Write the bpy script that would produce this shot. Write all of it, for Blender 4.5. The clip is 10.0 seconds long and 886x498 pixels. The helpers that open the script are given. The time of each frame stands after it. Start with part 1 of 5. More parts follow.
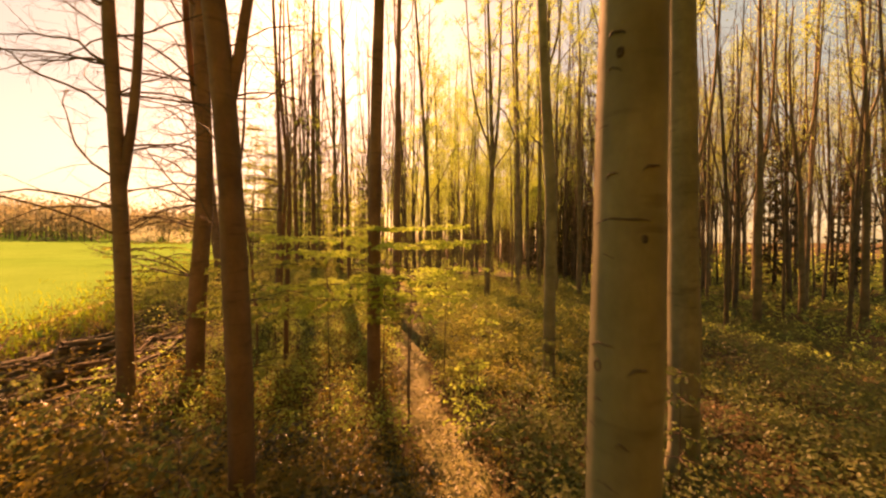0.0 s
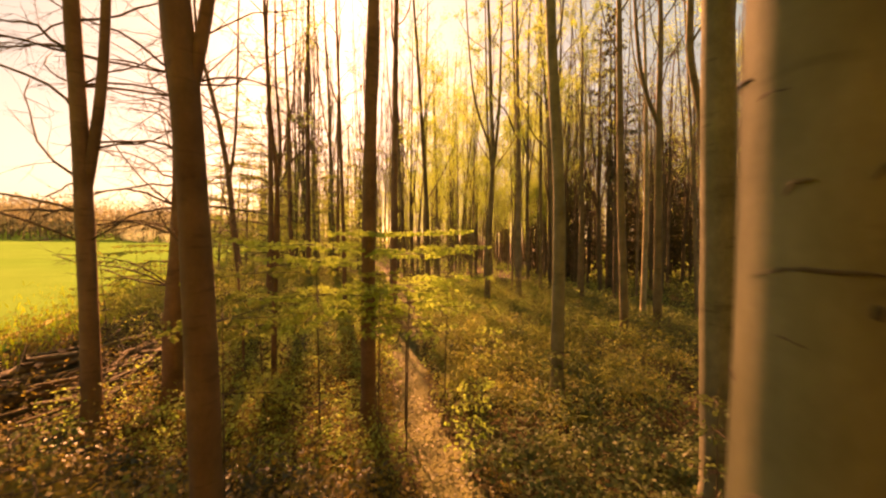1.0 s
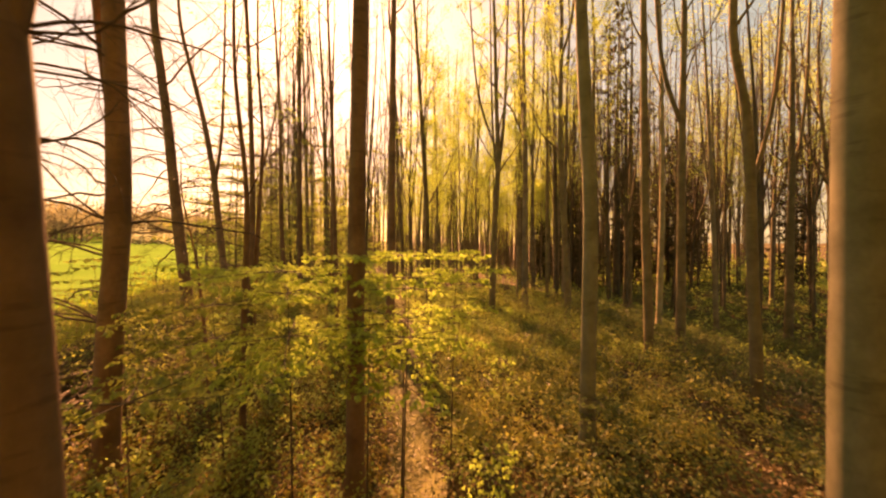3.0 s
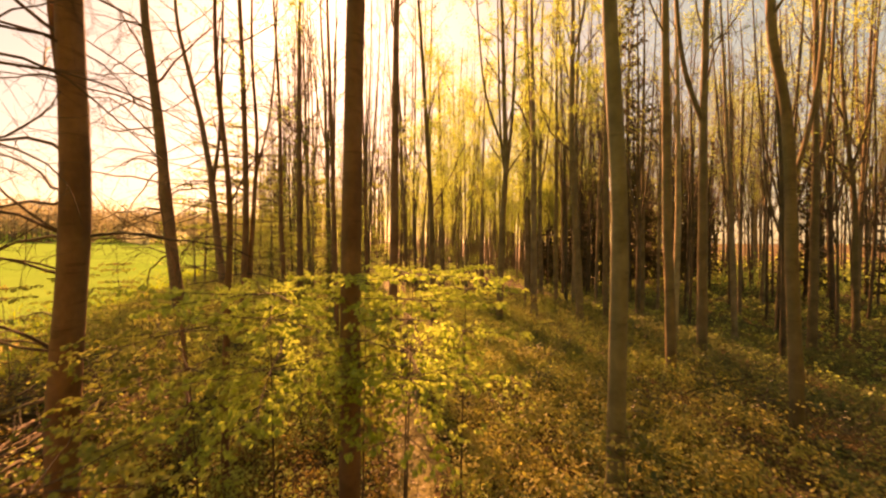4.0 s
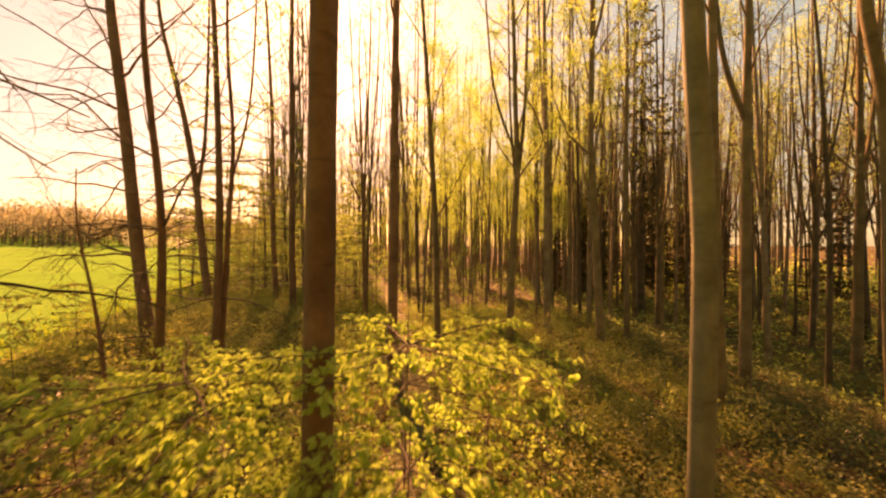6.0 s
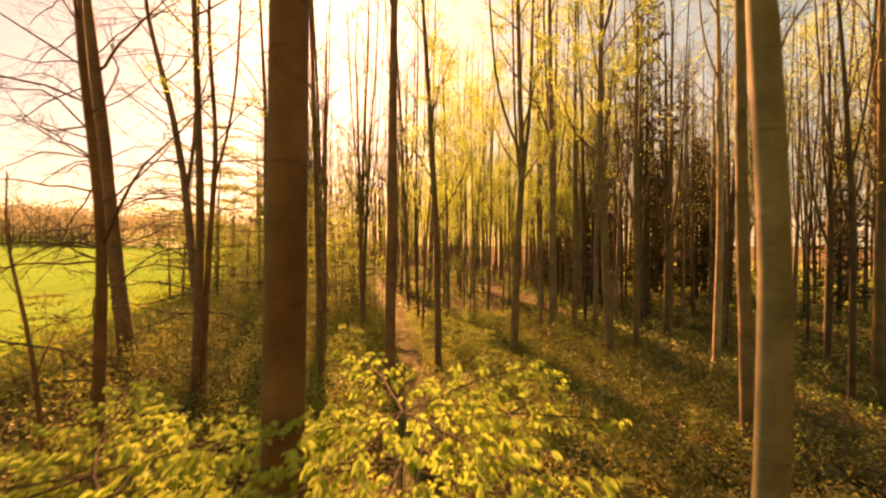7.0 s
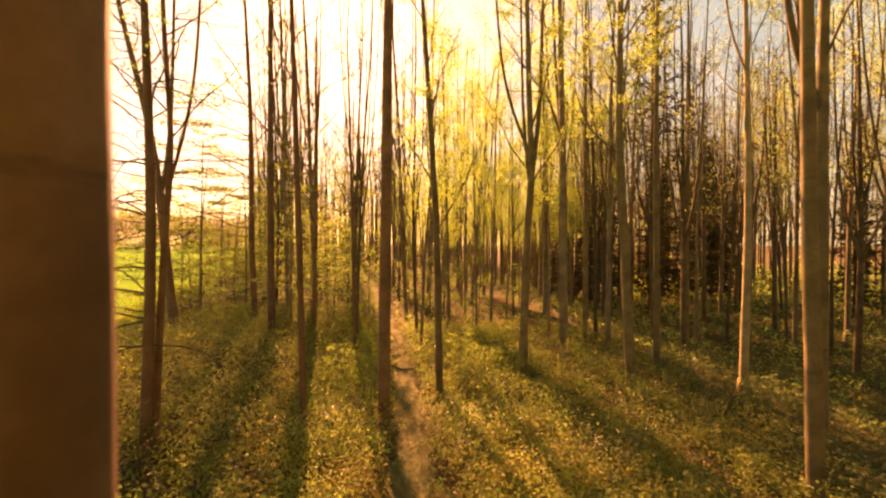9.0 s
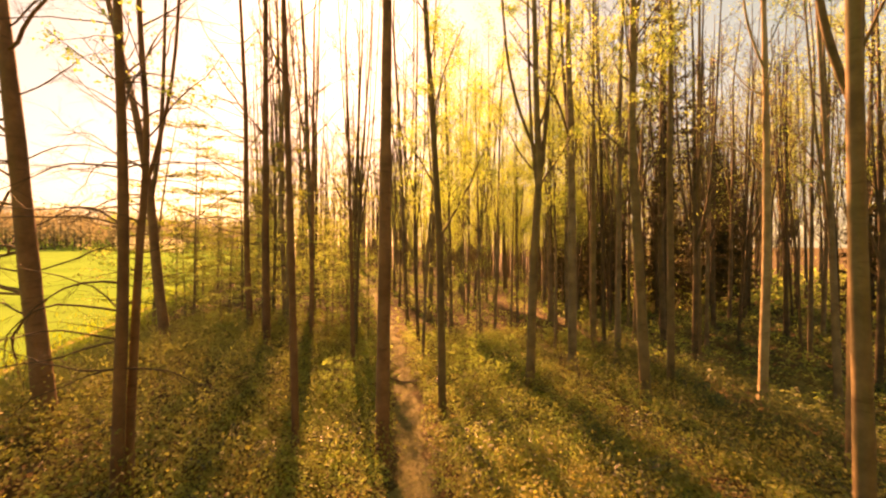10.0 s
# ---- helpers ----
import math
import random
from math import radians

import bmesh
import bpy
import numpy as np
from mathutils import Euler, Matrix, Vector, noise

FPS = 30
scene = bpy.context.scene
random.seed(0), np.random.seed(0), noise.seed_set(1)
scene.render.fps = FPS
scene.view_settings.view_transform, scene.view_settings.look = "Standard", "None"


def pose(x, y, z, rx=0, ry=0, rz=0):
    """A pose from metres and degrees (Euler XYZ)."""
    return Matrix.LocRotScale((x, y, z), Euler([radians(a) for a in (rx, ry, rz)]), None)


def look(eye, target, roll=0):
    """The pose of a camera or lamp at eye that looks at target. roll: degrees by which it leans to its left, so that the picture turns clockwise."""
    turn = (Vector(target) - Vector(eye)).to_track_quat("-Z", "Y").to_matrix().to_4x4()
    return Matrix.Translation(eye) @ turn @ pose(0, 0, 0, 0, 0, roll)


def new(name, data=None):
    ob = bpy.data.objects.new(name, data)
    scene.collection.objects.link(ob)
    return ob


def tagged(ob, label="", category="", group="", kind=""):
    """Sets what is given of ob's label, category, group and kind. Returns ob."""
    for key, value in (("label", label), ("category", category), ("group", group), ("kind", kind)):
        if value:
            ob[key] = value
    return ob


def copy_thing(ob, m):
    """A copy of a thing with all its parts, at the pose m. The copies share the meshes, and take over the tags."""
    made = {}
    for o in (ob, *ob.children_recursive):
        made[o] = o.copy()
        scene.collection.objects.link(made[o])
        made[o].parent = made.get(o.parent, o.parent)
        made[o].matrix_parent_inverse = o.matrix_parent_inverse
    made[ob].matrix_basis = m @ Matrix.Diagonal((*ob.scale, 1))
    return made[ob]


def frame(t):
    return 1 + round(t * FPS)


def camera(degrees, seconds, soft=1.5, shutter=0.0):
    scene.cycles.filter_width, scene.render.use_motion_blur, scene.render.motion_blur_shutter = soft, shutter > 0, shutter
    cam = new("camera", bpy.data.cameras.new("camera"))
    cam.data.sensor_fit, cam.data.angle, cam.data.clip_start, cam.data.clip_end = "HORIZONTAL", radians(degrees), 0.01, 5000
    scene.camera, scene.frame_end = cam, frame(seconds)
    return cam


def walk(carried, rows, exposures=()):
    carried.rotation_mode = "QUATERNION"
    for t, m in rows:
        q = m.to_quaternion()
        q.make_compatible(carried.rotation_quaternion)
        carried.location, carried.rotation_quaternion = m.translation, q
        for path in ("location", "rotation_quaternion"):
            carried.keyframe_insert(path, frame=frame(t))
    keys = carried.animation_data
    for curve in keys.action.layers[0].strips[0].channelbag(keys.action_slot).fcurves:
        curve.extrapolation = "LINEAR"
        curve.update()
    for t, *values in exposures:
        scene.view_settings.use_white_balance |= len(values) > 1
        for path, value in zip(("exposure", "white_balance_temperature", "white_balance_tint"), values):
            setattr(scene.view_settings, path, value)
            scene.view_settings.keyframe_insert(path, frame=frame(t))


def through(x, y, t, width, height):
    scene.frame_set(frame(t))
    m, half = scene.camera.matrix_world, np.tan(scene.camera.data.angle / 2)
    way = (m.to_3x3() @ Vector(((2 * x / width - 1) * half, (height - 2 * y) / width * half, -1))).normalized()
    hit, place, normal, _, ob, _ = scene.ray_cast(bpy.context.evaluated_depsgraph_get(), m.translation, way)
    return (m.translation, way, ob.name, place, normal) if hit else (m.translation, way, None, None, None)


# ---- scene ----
cam = camera(98.0, 10.0, soft=2.3, shutter=0.8)
METRES, EYE, TILT, LEAN, TURN = 8.0, 2.0, -1.0, 0.0, 0.0
ROWS = [
    (0.0, -0.0, 0.0, -0.0, 0.1, -0.08, -0.0),
    (0.5, -0.0034, 0.0398, 0.0086, -0.09, -0.17, 0.01),
    (1.0, -0.0067, 0.0802, 0.0174, -0.22, -0.19, 0.0),
    (1.5, -0.0099, 0.1227, 0.0271, -0.23, -0.21, -0.15),
    (2.0, -0.0131, 0.168, 0.0382, -0.61, -0.19, -0.01),
    (2.5, -0.0164, 0.2158, 0.0507, -0.54, -0.13, -0.02),
    (4.0, -0.0266, 0.3664, 0.0893, 0.27, -0.02, -0.05),
    (4.5, -0.0302, 0.4178, 0.1028, 0.58, -0.08, 0.0),
    (5.0, -0.0339, 0.4704, 0.1176, 0.79, 0.23, 0.03),
    (5.5, -0.0377, 0.5231, 0.1323, 0.72, 0.32, -0.01),
    (7.0, -0.0492, 0.6793, 0.1731, 0.58, 0.32, -0.08),
    (7.5, -0.0532, 0.7293, 0.1852, 0.61, 0.26, -0.05),
    (8.0, -0.0572, 0.7783, 0.1965, 0.58, 0.23, -0.06),
    (8.5, -0.061, 0.826, 0.2075, 0.49, 0.21, -0.02),
    (9.0, -0.0646, 0.8724, 0.2186, 0.29, 0.28, -0.02),
    (9.5, -0.0682, 0.918, 0.2299, 0.34, 0.43, -0.01),
    (10.0, -0.0717, 0.9632, 0.2413, 0.49, 0.58, -0.01),
]
walk(cam, [(t, pose(0, 0, EYE, TILT, LEAN, TURN) @ pose(METRES * x, METRES * y, METRES * z, 90 + pitch, roll, yaw)) for t, x, y, z, yaw, pitch, roll in ROWS], exposures=[(0.0, 2.11, 20000, 65), (4.5, 2.18, 20000, 65), (7.0, 2.17, 20000, 65), (10.0, 2.42, 20000, 65)])

# ---- world, sun ----
SUN_ELEV, SUN_AZ = 30.0, -17.2   # degrees; azimuth from +y towards +x
world = bpy.data.worlds.new("sky")
scene.world = world
world.use_nodes = True
wn = world.node_tree.nodes
wl = world.node_tree.links
sky = wn.new("ShaderNodeTexSky")
sky.sky_type = "NISHITA"
sky.sun_disc = False
sky.sun_elevation = radians(SUN_ELEV)
sky.sun_rotation = radians(SUN_AZ)
sky.air_density, sky.dust_density, sky.ozone_density = 1.0, 0.95, 0.6
wn["Background"].inputs["Strength"].default_value = 0.029
haze = wn.new("ShaderNodeVectorMath")   # thin even haze over the whole sky
haze.operation = "ADD"
haze.inputs[1].default_value = (0.0, 2.0, 1.8)
wl.new(sky.outputs["Color"], haze.inputs[0])
wl.new(haze.outputs["Vector"], wn["Background"].inputs["Color"])
sun_way = Vector((math.sin(radians(SUN_AZ)) * math.cos(radians(SUN_ELEV)), math.cos(radians(SUN_AZ)) * math.cos(radians(SUN_ELEV)), math.sin(radians(SUN_ELEV))))
sun_data = bpy.data.lights.new("sun", "SUN")
sun_data.energy, sun_data.angle, sun_data.color = 5.0, radians(1.1), (1.0, 0.735, 0.46)
sun = new("sun", sun_data)
sun.matrix_world = look(sun_way * 60, (0, 0, 0))

rng = np.random.default_rng(7)


# ---- materials ----
def material(name):
    m = bpy.data.materials.new(name)
    m.use_nodes = True
    nt = m.node_tree
    nt.nodes.clear()
    out = nt.nodes.new("ShaderNodeOutputMaterial")
    return m, nt, out


def node(nt, kind, **props):
    n = nt.nodes.new(kind)
    for k, v in props.items():
        setattr(n, k, v)
    return n


def ramp(nt, stops):
    n = nt.nodes.new("ShaderNodeValToRGB")
    e = n.color_ramp.elements
    while len(e) < len(stops):
        e.new(0.5)
    for i, (p, c) in enumerate(stops):
        e[i].position, e[i].color = p, (*c, 1)
    return n


def noise_tex(nt, scale, detail=4.0, rough=0.6, coords=None, stretch=None):
    n = nt.nodes.new("ShaderNodeTexNoise")
    n.inputs["Scale"].default_value = scale
    n.inputs["Detail"].default_value = detail
    n.inputs["Roughness"].default_value = rough
    if coords is not None:
        if stretch:
            mp = nt.nodes.new("ShaderNodeMapping")
            mp.inputs["Scale"].default_value = stretch
            nt.links.new(coords, mp.inputs["Vector"])
            coords = mp.outputs["Vector"]
        nt.links.new(coords, n.inputs["Vector"])
    return n


def mix_rgb(nt, fac, a, b, mode="MIX"):
    n = nt.nodes.new("ShaderNodeMix")
    n.data_type, n.blend_type = "RGBA", mode
    for sock, v in ((n.inputs[0], fac), (n.inputs[6], a), (n.inputs[7], b)):
        if hasattr(v, "links"):
            nt.links.new(v, sock)
        elif isinstance(v, (int, float)):
            sock.default_value = v
        else:
            sock.default_value = (*v, 1)
    return n.outputs[2]


def bark_material(name, dark, light, moss=0.25, relief=0.5):
    m, nt, out = material(name)
    L = nt.links.new
    co = nt.nodes.new("ShaderNodeTexCoord").outputs["Object"]
    info = nt.nodes.new("ShaderNodeObjectInfo")
    big = noise_tex(nt, 1.6, 5, 0.6, co)
    fine = noise_tex(nt, 26, 6, 0.7, co, (1, 1, 0.45))
    bands = noise_tex(nt, 5, 3, 0.5, co, (0.5, 0.5, 2.4))
    r1 = ramp(nt, [(0.37, dark), (0.63, light)])
    L(big.outputs["Fac"], r1.inputs["Fac"])
    r2 = ramp(nt, [(0.3, (0.8, 0.8, 0.8)), (0.7, (1.08, 1.08, 1.08))])
    L(fine.outputs["Fac"], r2.inputs["Fac"])
    c = mix_rgb(nt, 0.7, r1.outputs["Color"], r2.outputs["Color"], "MULTIPLY")
    r3 = ramp(nt, [(0.30, (0.45, 0.42, 0.38)), (0.40, (1, 1, 1))])
    L(bands.outputs["Fac"], r3.inputs["Fac"])
    c = mix_rgb(nt, 0.5, c, r3.outputs["Color"], "MULTIPLY")
    algae = noise_tex(nt, 3.2, 5, 0.6, co, (1.4, 1.4, 0.22))
    r4 = ramp(nt, [(0.48, (0, 0, 0)), (0.72, (moss, moss, moss))])
    L(algae.outputs["Fac"], r4.inputs["Fac"])
    c = mix_rgb(nt, r4.outputs["Color"], c, (0.10, 0.12, 0.045))
    hsv = nt.nodes.new("ShaderNodeHueSaturation")
    mr = nt.nodes.new("ShaderNodeMapRange")
    mr.inputs["To Min"].default_value, mr.inputs["To Max"].default_value = 0.8, 1.15
    L(info.outputs["Random"], mr.inputs["Value"])
    L(mr.outputs["Result"], hsv.inputs["Value"])
    L(c, hsv.inputs["Color"])
    bsdf = nt.nodes.new("ShaderNodeBsdfPrincipled")
    bsdf.inputs["Roughness"].default_value = 0.82
    bsdf.inputs["Specular IOR Level"].default_value = 0.25
    L(hsv.outputs["Color"], bsdf.inputs["Base Color"])
    b1 = nt.nodes.new("ShaderNodeBump")
    b1.inputs["Strength"].default_value, b1.inputs["Distance"].default_value = relief * 0.6, 0.007
    L(fine.outputs["Fac"], b1.inputs["Height"])
    b2 = nt.nodes.new("ShaderNodeBump")
    b2.inputs["Strength"].default_value, b2.inputs["Distance"].default_value = relief * 0.5, 0.012
    L(bands.outputs["Fac"], b2.inputs["Height"])
    L(b1.outputs["Normal"], b2.inputs["Normal"])
    L(b2.outputs["Normal"], bsdf.inputs["Normal"])
    L(bsdf.outputs["BSDF"], out.inputs["Surface"])
    return m


def leaf_material(name, stops, through=0.5, gloss=0.08):
    """Leaves: half of the light passes through them; hue varies leaf by leaf and in drifts over the ground."""
    m, nt, out = material(name)
    L = nt.links.new
    geo = nt.nodes.new("ShaderNodeNewGeometry")
    drift = noise_tex(nt, 0.7, 5, 0.72, geo.outputs["Position"])
    mr = nt.nodes.new("ShaderNodeMapRange")
    mr.inputs["From Min"].default_value, mr.inputs["From Max"].default_value = 0.3, 0.7
    L(drift.outputs["Fac"], mr.inputs["Value"])
    add = node(nt, "ShaderNodeMath", operation="ADD")
    half = node(nt, "ShaderNodeMath", operation="MULTIPLY")
    half.inputs[1].default_value = 0.16
    half2 = node(nt, "ShaderNodeMath", operation="MULTIPLY")
    half2.inputs[1].default_value = 0.84
    L(geo.outputs["Random Per Island"], half.inputs[0])
    L(mr.outputs["Result"], half2.inputs[0])
    L(half.outputs[0], add.inputs[0])
    L(half2.outputs[0], add.inputs[1])
    r = ramp(nt, stops)
    L(add.outputs[0], r.inputs["Fac"])
    vein = noise_tex(nt, 60, 2, 0.6, geo.outputs["Position"])
    rv = ramp(nt, [(0.3, (0.75, 0.75, 0.75)), (0.7, (1.12, 1.12, 1.12))])
    L(vein.outputs["Fac"], rv.inputs["Fac"])
    c = mix_rgb(nt, 0.6, r.outputs["Color"], rv.outputs["Color"], "MULTIPLY")
    d = nt.nodes.new("ShaderNodeBsdfDiffuse")
    t = nt.nodes.new("ShaderNodeBsdfTranslucent")
    g = nt.nodes.new("ShaderNodeBsdfGlossy")
    g.inputs["Roughness"].default_value = 0.45
    g.inputs["Color"].default_value = (0.9, 0.9, 0.85, 1)
    L(c, d.inputs["Color"])
    tint = mix_rgb(nt, 1.0, c, (1.04, 1.12, 0.95), "MULTIPLY")
    L(tint, t.inputs["Color"])
    m1 = nt.nodes.new("ShaderNodeMixShader")
    m1.inputs[0].default_value = through
    L(d.outputs[0], m1.inputs[1])
    L(t.outputs[0], m1.inputs[2])
    m2 = nt.nodes.new("ShaderNodeMixShader")
    m2.inputs[0].default_value = gloss
    L(m1.outputs[0], m2.inputs[1])
    L(g.outputs[0], m2.inputs[2])
    L(m2.outputs[0], out.inputs["Surface"])
    return m


def soil_material(name, stops, scale, relief, fine_scale=40, drift=None):
    m, nt, out = material(name)
    L = nt.links.new
    geo = nt.nodes.new("ShaderNodeNewGeometry")
    pos = geo.outputs["Position"]
    big = noise_tex(nt, scale, 6, 0.65, pos)
    fine = noise_tex(nt, fine_scale, 6, 0.75, pos)
    r = ramp(nt, stops)
    L(big.outputs["Fac"], r.inputs["Fac"])
    rf = ramp(nt, [(0.3, (0.5, 0.48, 0.45)), (0.7, (1.35, 1.3, 1.2))])
    L(fine.outputs["Fac"], rf.inputs["Fac"])
    c = mix_rgb(nt, 0.8, r.outputs["Color"], rf.outputs["Color"], "MULTIPLY")
    if drift:
        dn = noise_tex(nt, drift[0], 3, 0.5, pos)
        rd = ramp(nt, [(0.35, drift[1]), (0.65, drift[2])])
        L(dn.outputs["Fac"], rd.inputs["Fac"])
        c = mix_rgb(nt, 0.7, c, rd.outputs["Color"], "MULTIPLY")
    bsdf = nt.nodes.new("ShaderNodeBsdfPrincipled")
    bsdf.inputs["Roughness"].default_value = 0.95
    bsdf.inputs["Specular IOR Level"].default_value = 0.0 if "field" in name else 0.15
    L(c, bsdf.inputs["Base Color"])
    b = nt.nodes.new("ShaderNodeBump")
    b.inputs["Strength"].default_value, b.inputs["Distance"].default_value = 0.8, relief
    L(fine.outputs["Fac"], b.inputs["Height"])
    L(b.outputs["Normal"], bsdf.inputs["Normal"])
    L(bsdf.outputs["BSDF"], out.inputs["Surface"])
    return m


BARK = bark_material("beech_bark", (0.108, 0.076, 0.041), (0.205, 0.148, 0.082), 0.35)
BARK_NEAR = bark_material("light_beech_bark", (0.115, 0.102, 0.06), (0.212, 0.186, 0.12), 0.3)
# brown bark for the left trunks, reddened in colour for the sun's flare
BARK_GLARE = bark_material("brown_glare_beech_bark", (0.125, 0.064, 0.036), (0.23, 0.125, 0.074), 0.1)
BARK_DARK = bark_material("dark_bark", (0.065, 0.047, 0.028), (0.14, 0.102, 0.063), 0.3, 0.9)
BARK_WOOD = bark_material("forest_beech_bark", (0.12, 0.09, 0.056), (0.24, 0.185, 0.118), 0.2)
TWIG = bark_material("twig_bark", (0.06, 0.038, 0.024), (0.12, 0.078, 0.05), 0.1, 0.4)
# pale bark, lightened and warmed to carry the sunlight on one trunk
BARK_SUNLIT = bark_material("sunlit_beech_bark", (0.27, 0.20, 0.11), (0.46, 0.36, 0.22), 0.1)
SCAR = bark_material("bark_scar", (0.05, 0.035, 0.025), (0.11, 0.08, 0.055), 0.0, 0.8)
WOOD = bark_material("dead_wood", (0.075, 0.05, 0.032), (0.19, 0.14, 0.09), 0.3, 0.9)
LEAF_SPRING = leaf_material("spring_leaf", [(0.0, (0.215, 0.325, 0.08)), (0.5, (0.335, 0.44, 0.13)), (1.0, (0.435, 0.48, 0.16))], 0.63, 0.012)
LEAF_CROWN = leaf_material("crown_leaf", [(0.0, (0.24, 0.36, 0.10)), (0.5, (0.37, 0.47, 0.15)), (1.0, (0.48, 0.49, 0.18))], 0.66, 0.01)
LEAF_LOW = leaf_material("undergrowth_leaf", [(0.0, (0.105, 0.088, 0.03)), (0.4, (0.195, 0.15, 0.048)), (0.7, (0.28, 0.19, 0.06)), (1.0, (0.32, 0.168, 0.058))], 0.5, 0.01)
LEAF_OLD = leaf_material("olive_leaf", [(0.0, (0.145, 0.18, 0.052)), (0.5, (0.255, 0.285, 0.09)), (1.0, (0.37, 0.345, 0.115))], 0.6, 0.012)
LEAF_MID = leaf_material("cover_leaf", [(0.0, (0.15, 0.18, 0.055)), (0.45, (0.275, 0.275, 0.09)), (1.0, (0.41, 0.315, 0.11))], 0.55, 0.01)
LEAF_GREEN = leaf_material("green_leaf", [(0.0, (0.052, 0.08, 0.036)), (0.5, (0.118, 0.148, 0.06)), (1.0, (0.215, 0.205, 0.08))], 0.5, 0.012)
# bramble leaves darkened in colour to stand for deep shade low down
LEAF_SHADED = leaf_material("shaded_bramble_leaf", [(0.0, (0.022, 0.026, 0.012)), (0.6, (0.055, 0.05, 0.018)), (1.0, (0.13, 0.085, 0.03))], 0.2, 0.05)
LITTER = leaf_material("litter_leaf", [(0.0, (0.08, 0.05, 0.026)), (0.5, (0.16, 0.105, 0.056)), (1.0, (0.285, 0.205, 0.112))], 0.2, 0.02)
NEEDLE = leaf_material("needles", [(0.0, (0.032, 0.034, 0.013)), (1.0, (0.085, 0.068, 0.024))], 0.22, 0.03)
# distance haze is mixed into this greyed tan leaf colour
FAR_LEAF = leaf_material("hazed_far_crown", [(0.0, (0.25, 0.21, 0.15)), (0.6, (0.31, 0.27, 0.19)), (1.0, (0.33, 0.31, 0.2))], 0.4, 0.0)
TRODDEN = leaf_material("trodden_leaf", [(0.0, (0.075, 0.065, 0.03)), (0.5, (0.145, 0.125, 0.06)), (1.0, (0.25, 0.22, 0.115))], 0.2, 0.02)
GRASS = leaf_material("grass_blade", [(0.0, (0.15, 0.235, 0.03)), (0.6, (0.26, 0.34, 0.05)), (1.0, (0.36, 0.36, 0.08))], 0.5, 0.04)
FLOOR = soil_material("forest_floor", [(0.3, (0.042, 0.029, 0.014)), (0.5, (0.085, 0.058, 0.026)), (0.7, (0.14, 0.095, 0.04))], 2.5, 0.05, 34, (0.25, (0.8, 0.9, 0.7), (1.1, 1.0, 0.9)))
PATH_SOIL = soil_material("path_soil", [(0.3, (0.09, 0.083, 0.036)), (0.5, (0.15, 0.14, 0.06)), (0.75, (0.23, 0.212, 0.094))], 2.2, 0.03, 30)
FIELD = soil_material("field_green", [(0.3, (0.095, 0.21, 0.055)), (0.7, (0.138, 0.278, 0.082))], 0.12, 0.04, 12, (0.03, (0.85, 0.95, 0.8), (1.15, 1.05, 1.0)))
TRACK = soil_material("field_track", [(0.3, (0.35, 0.30, 0.12)), (0.7, (0.50, 0.42, 0.20))], 1.5, 0.02, 30)


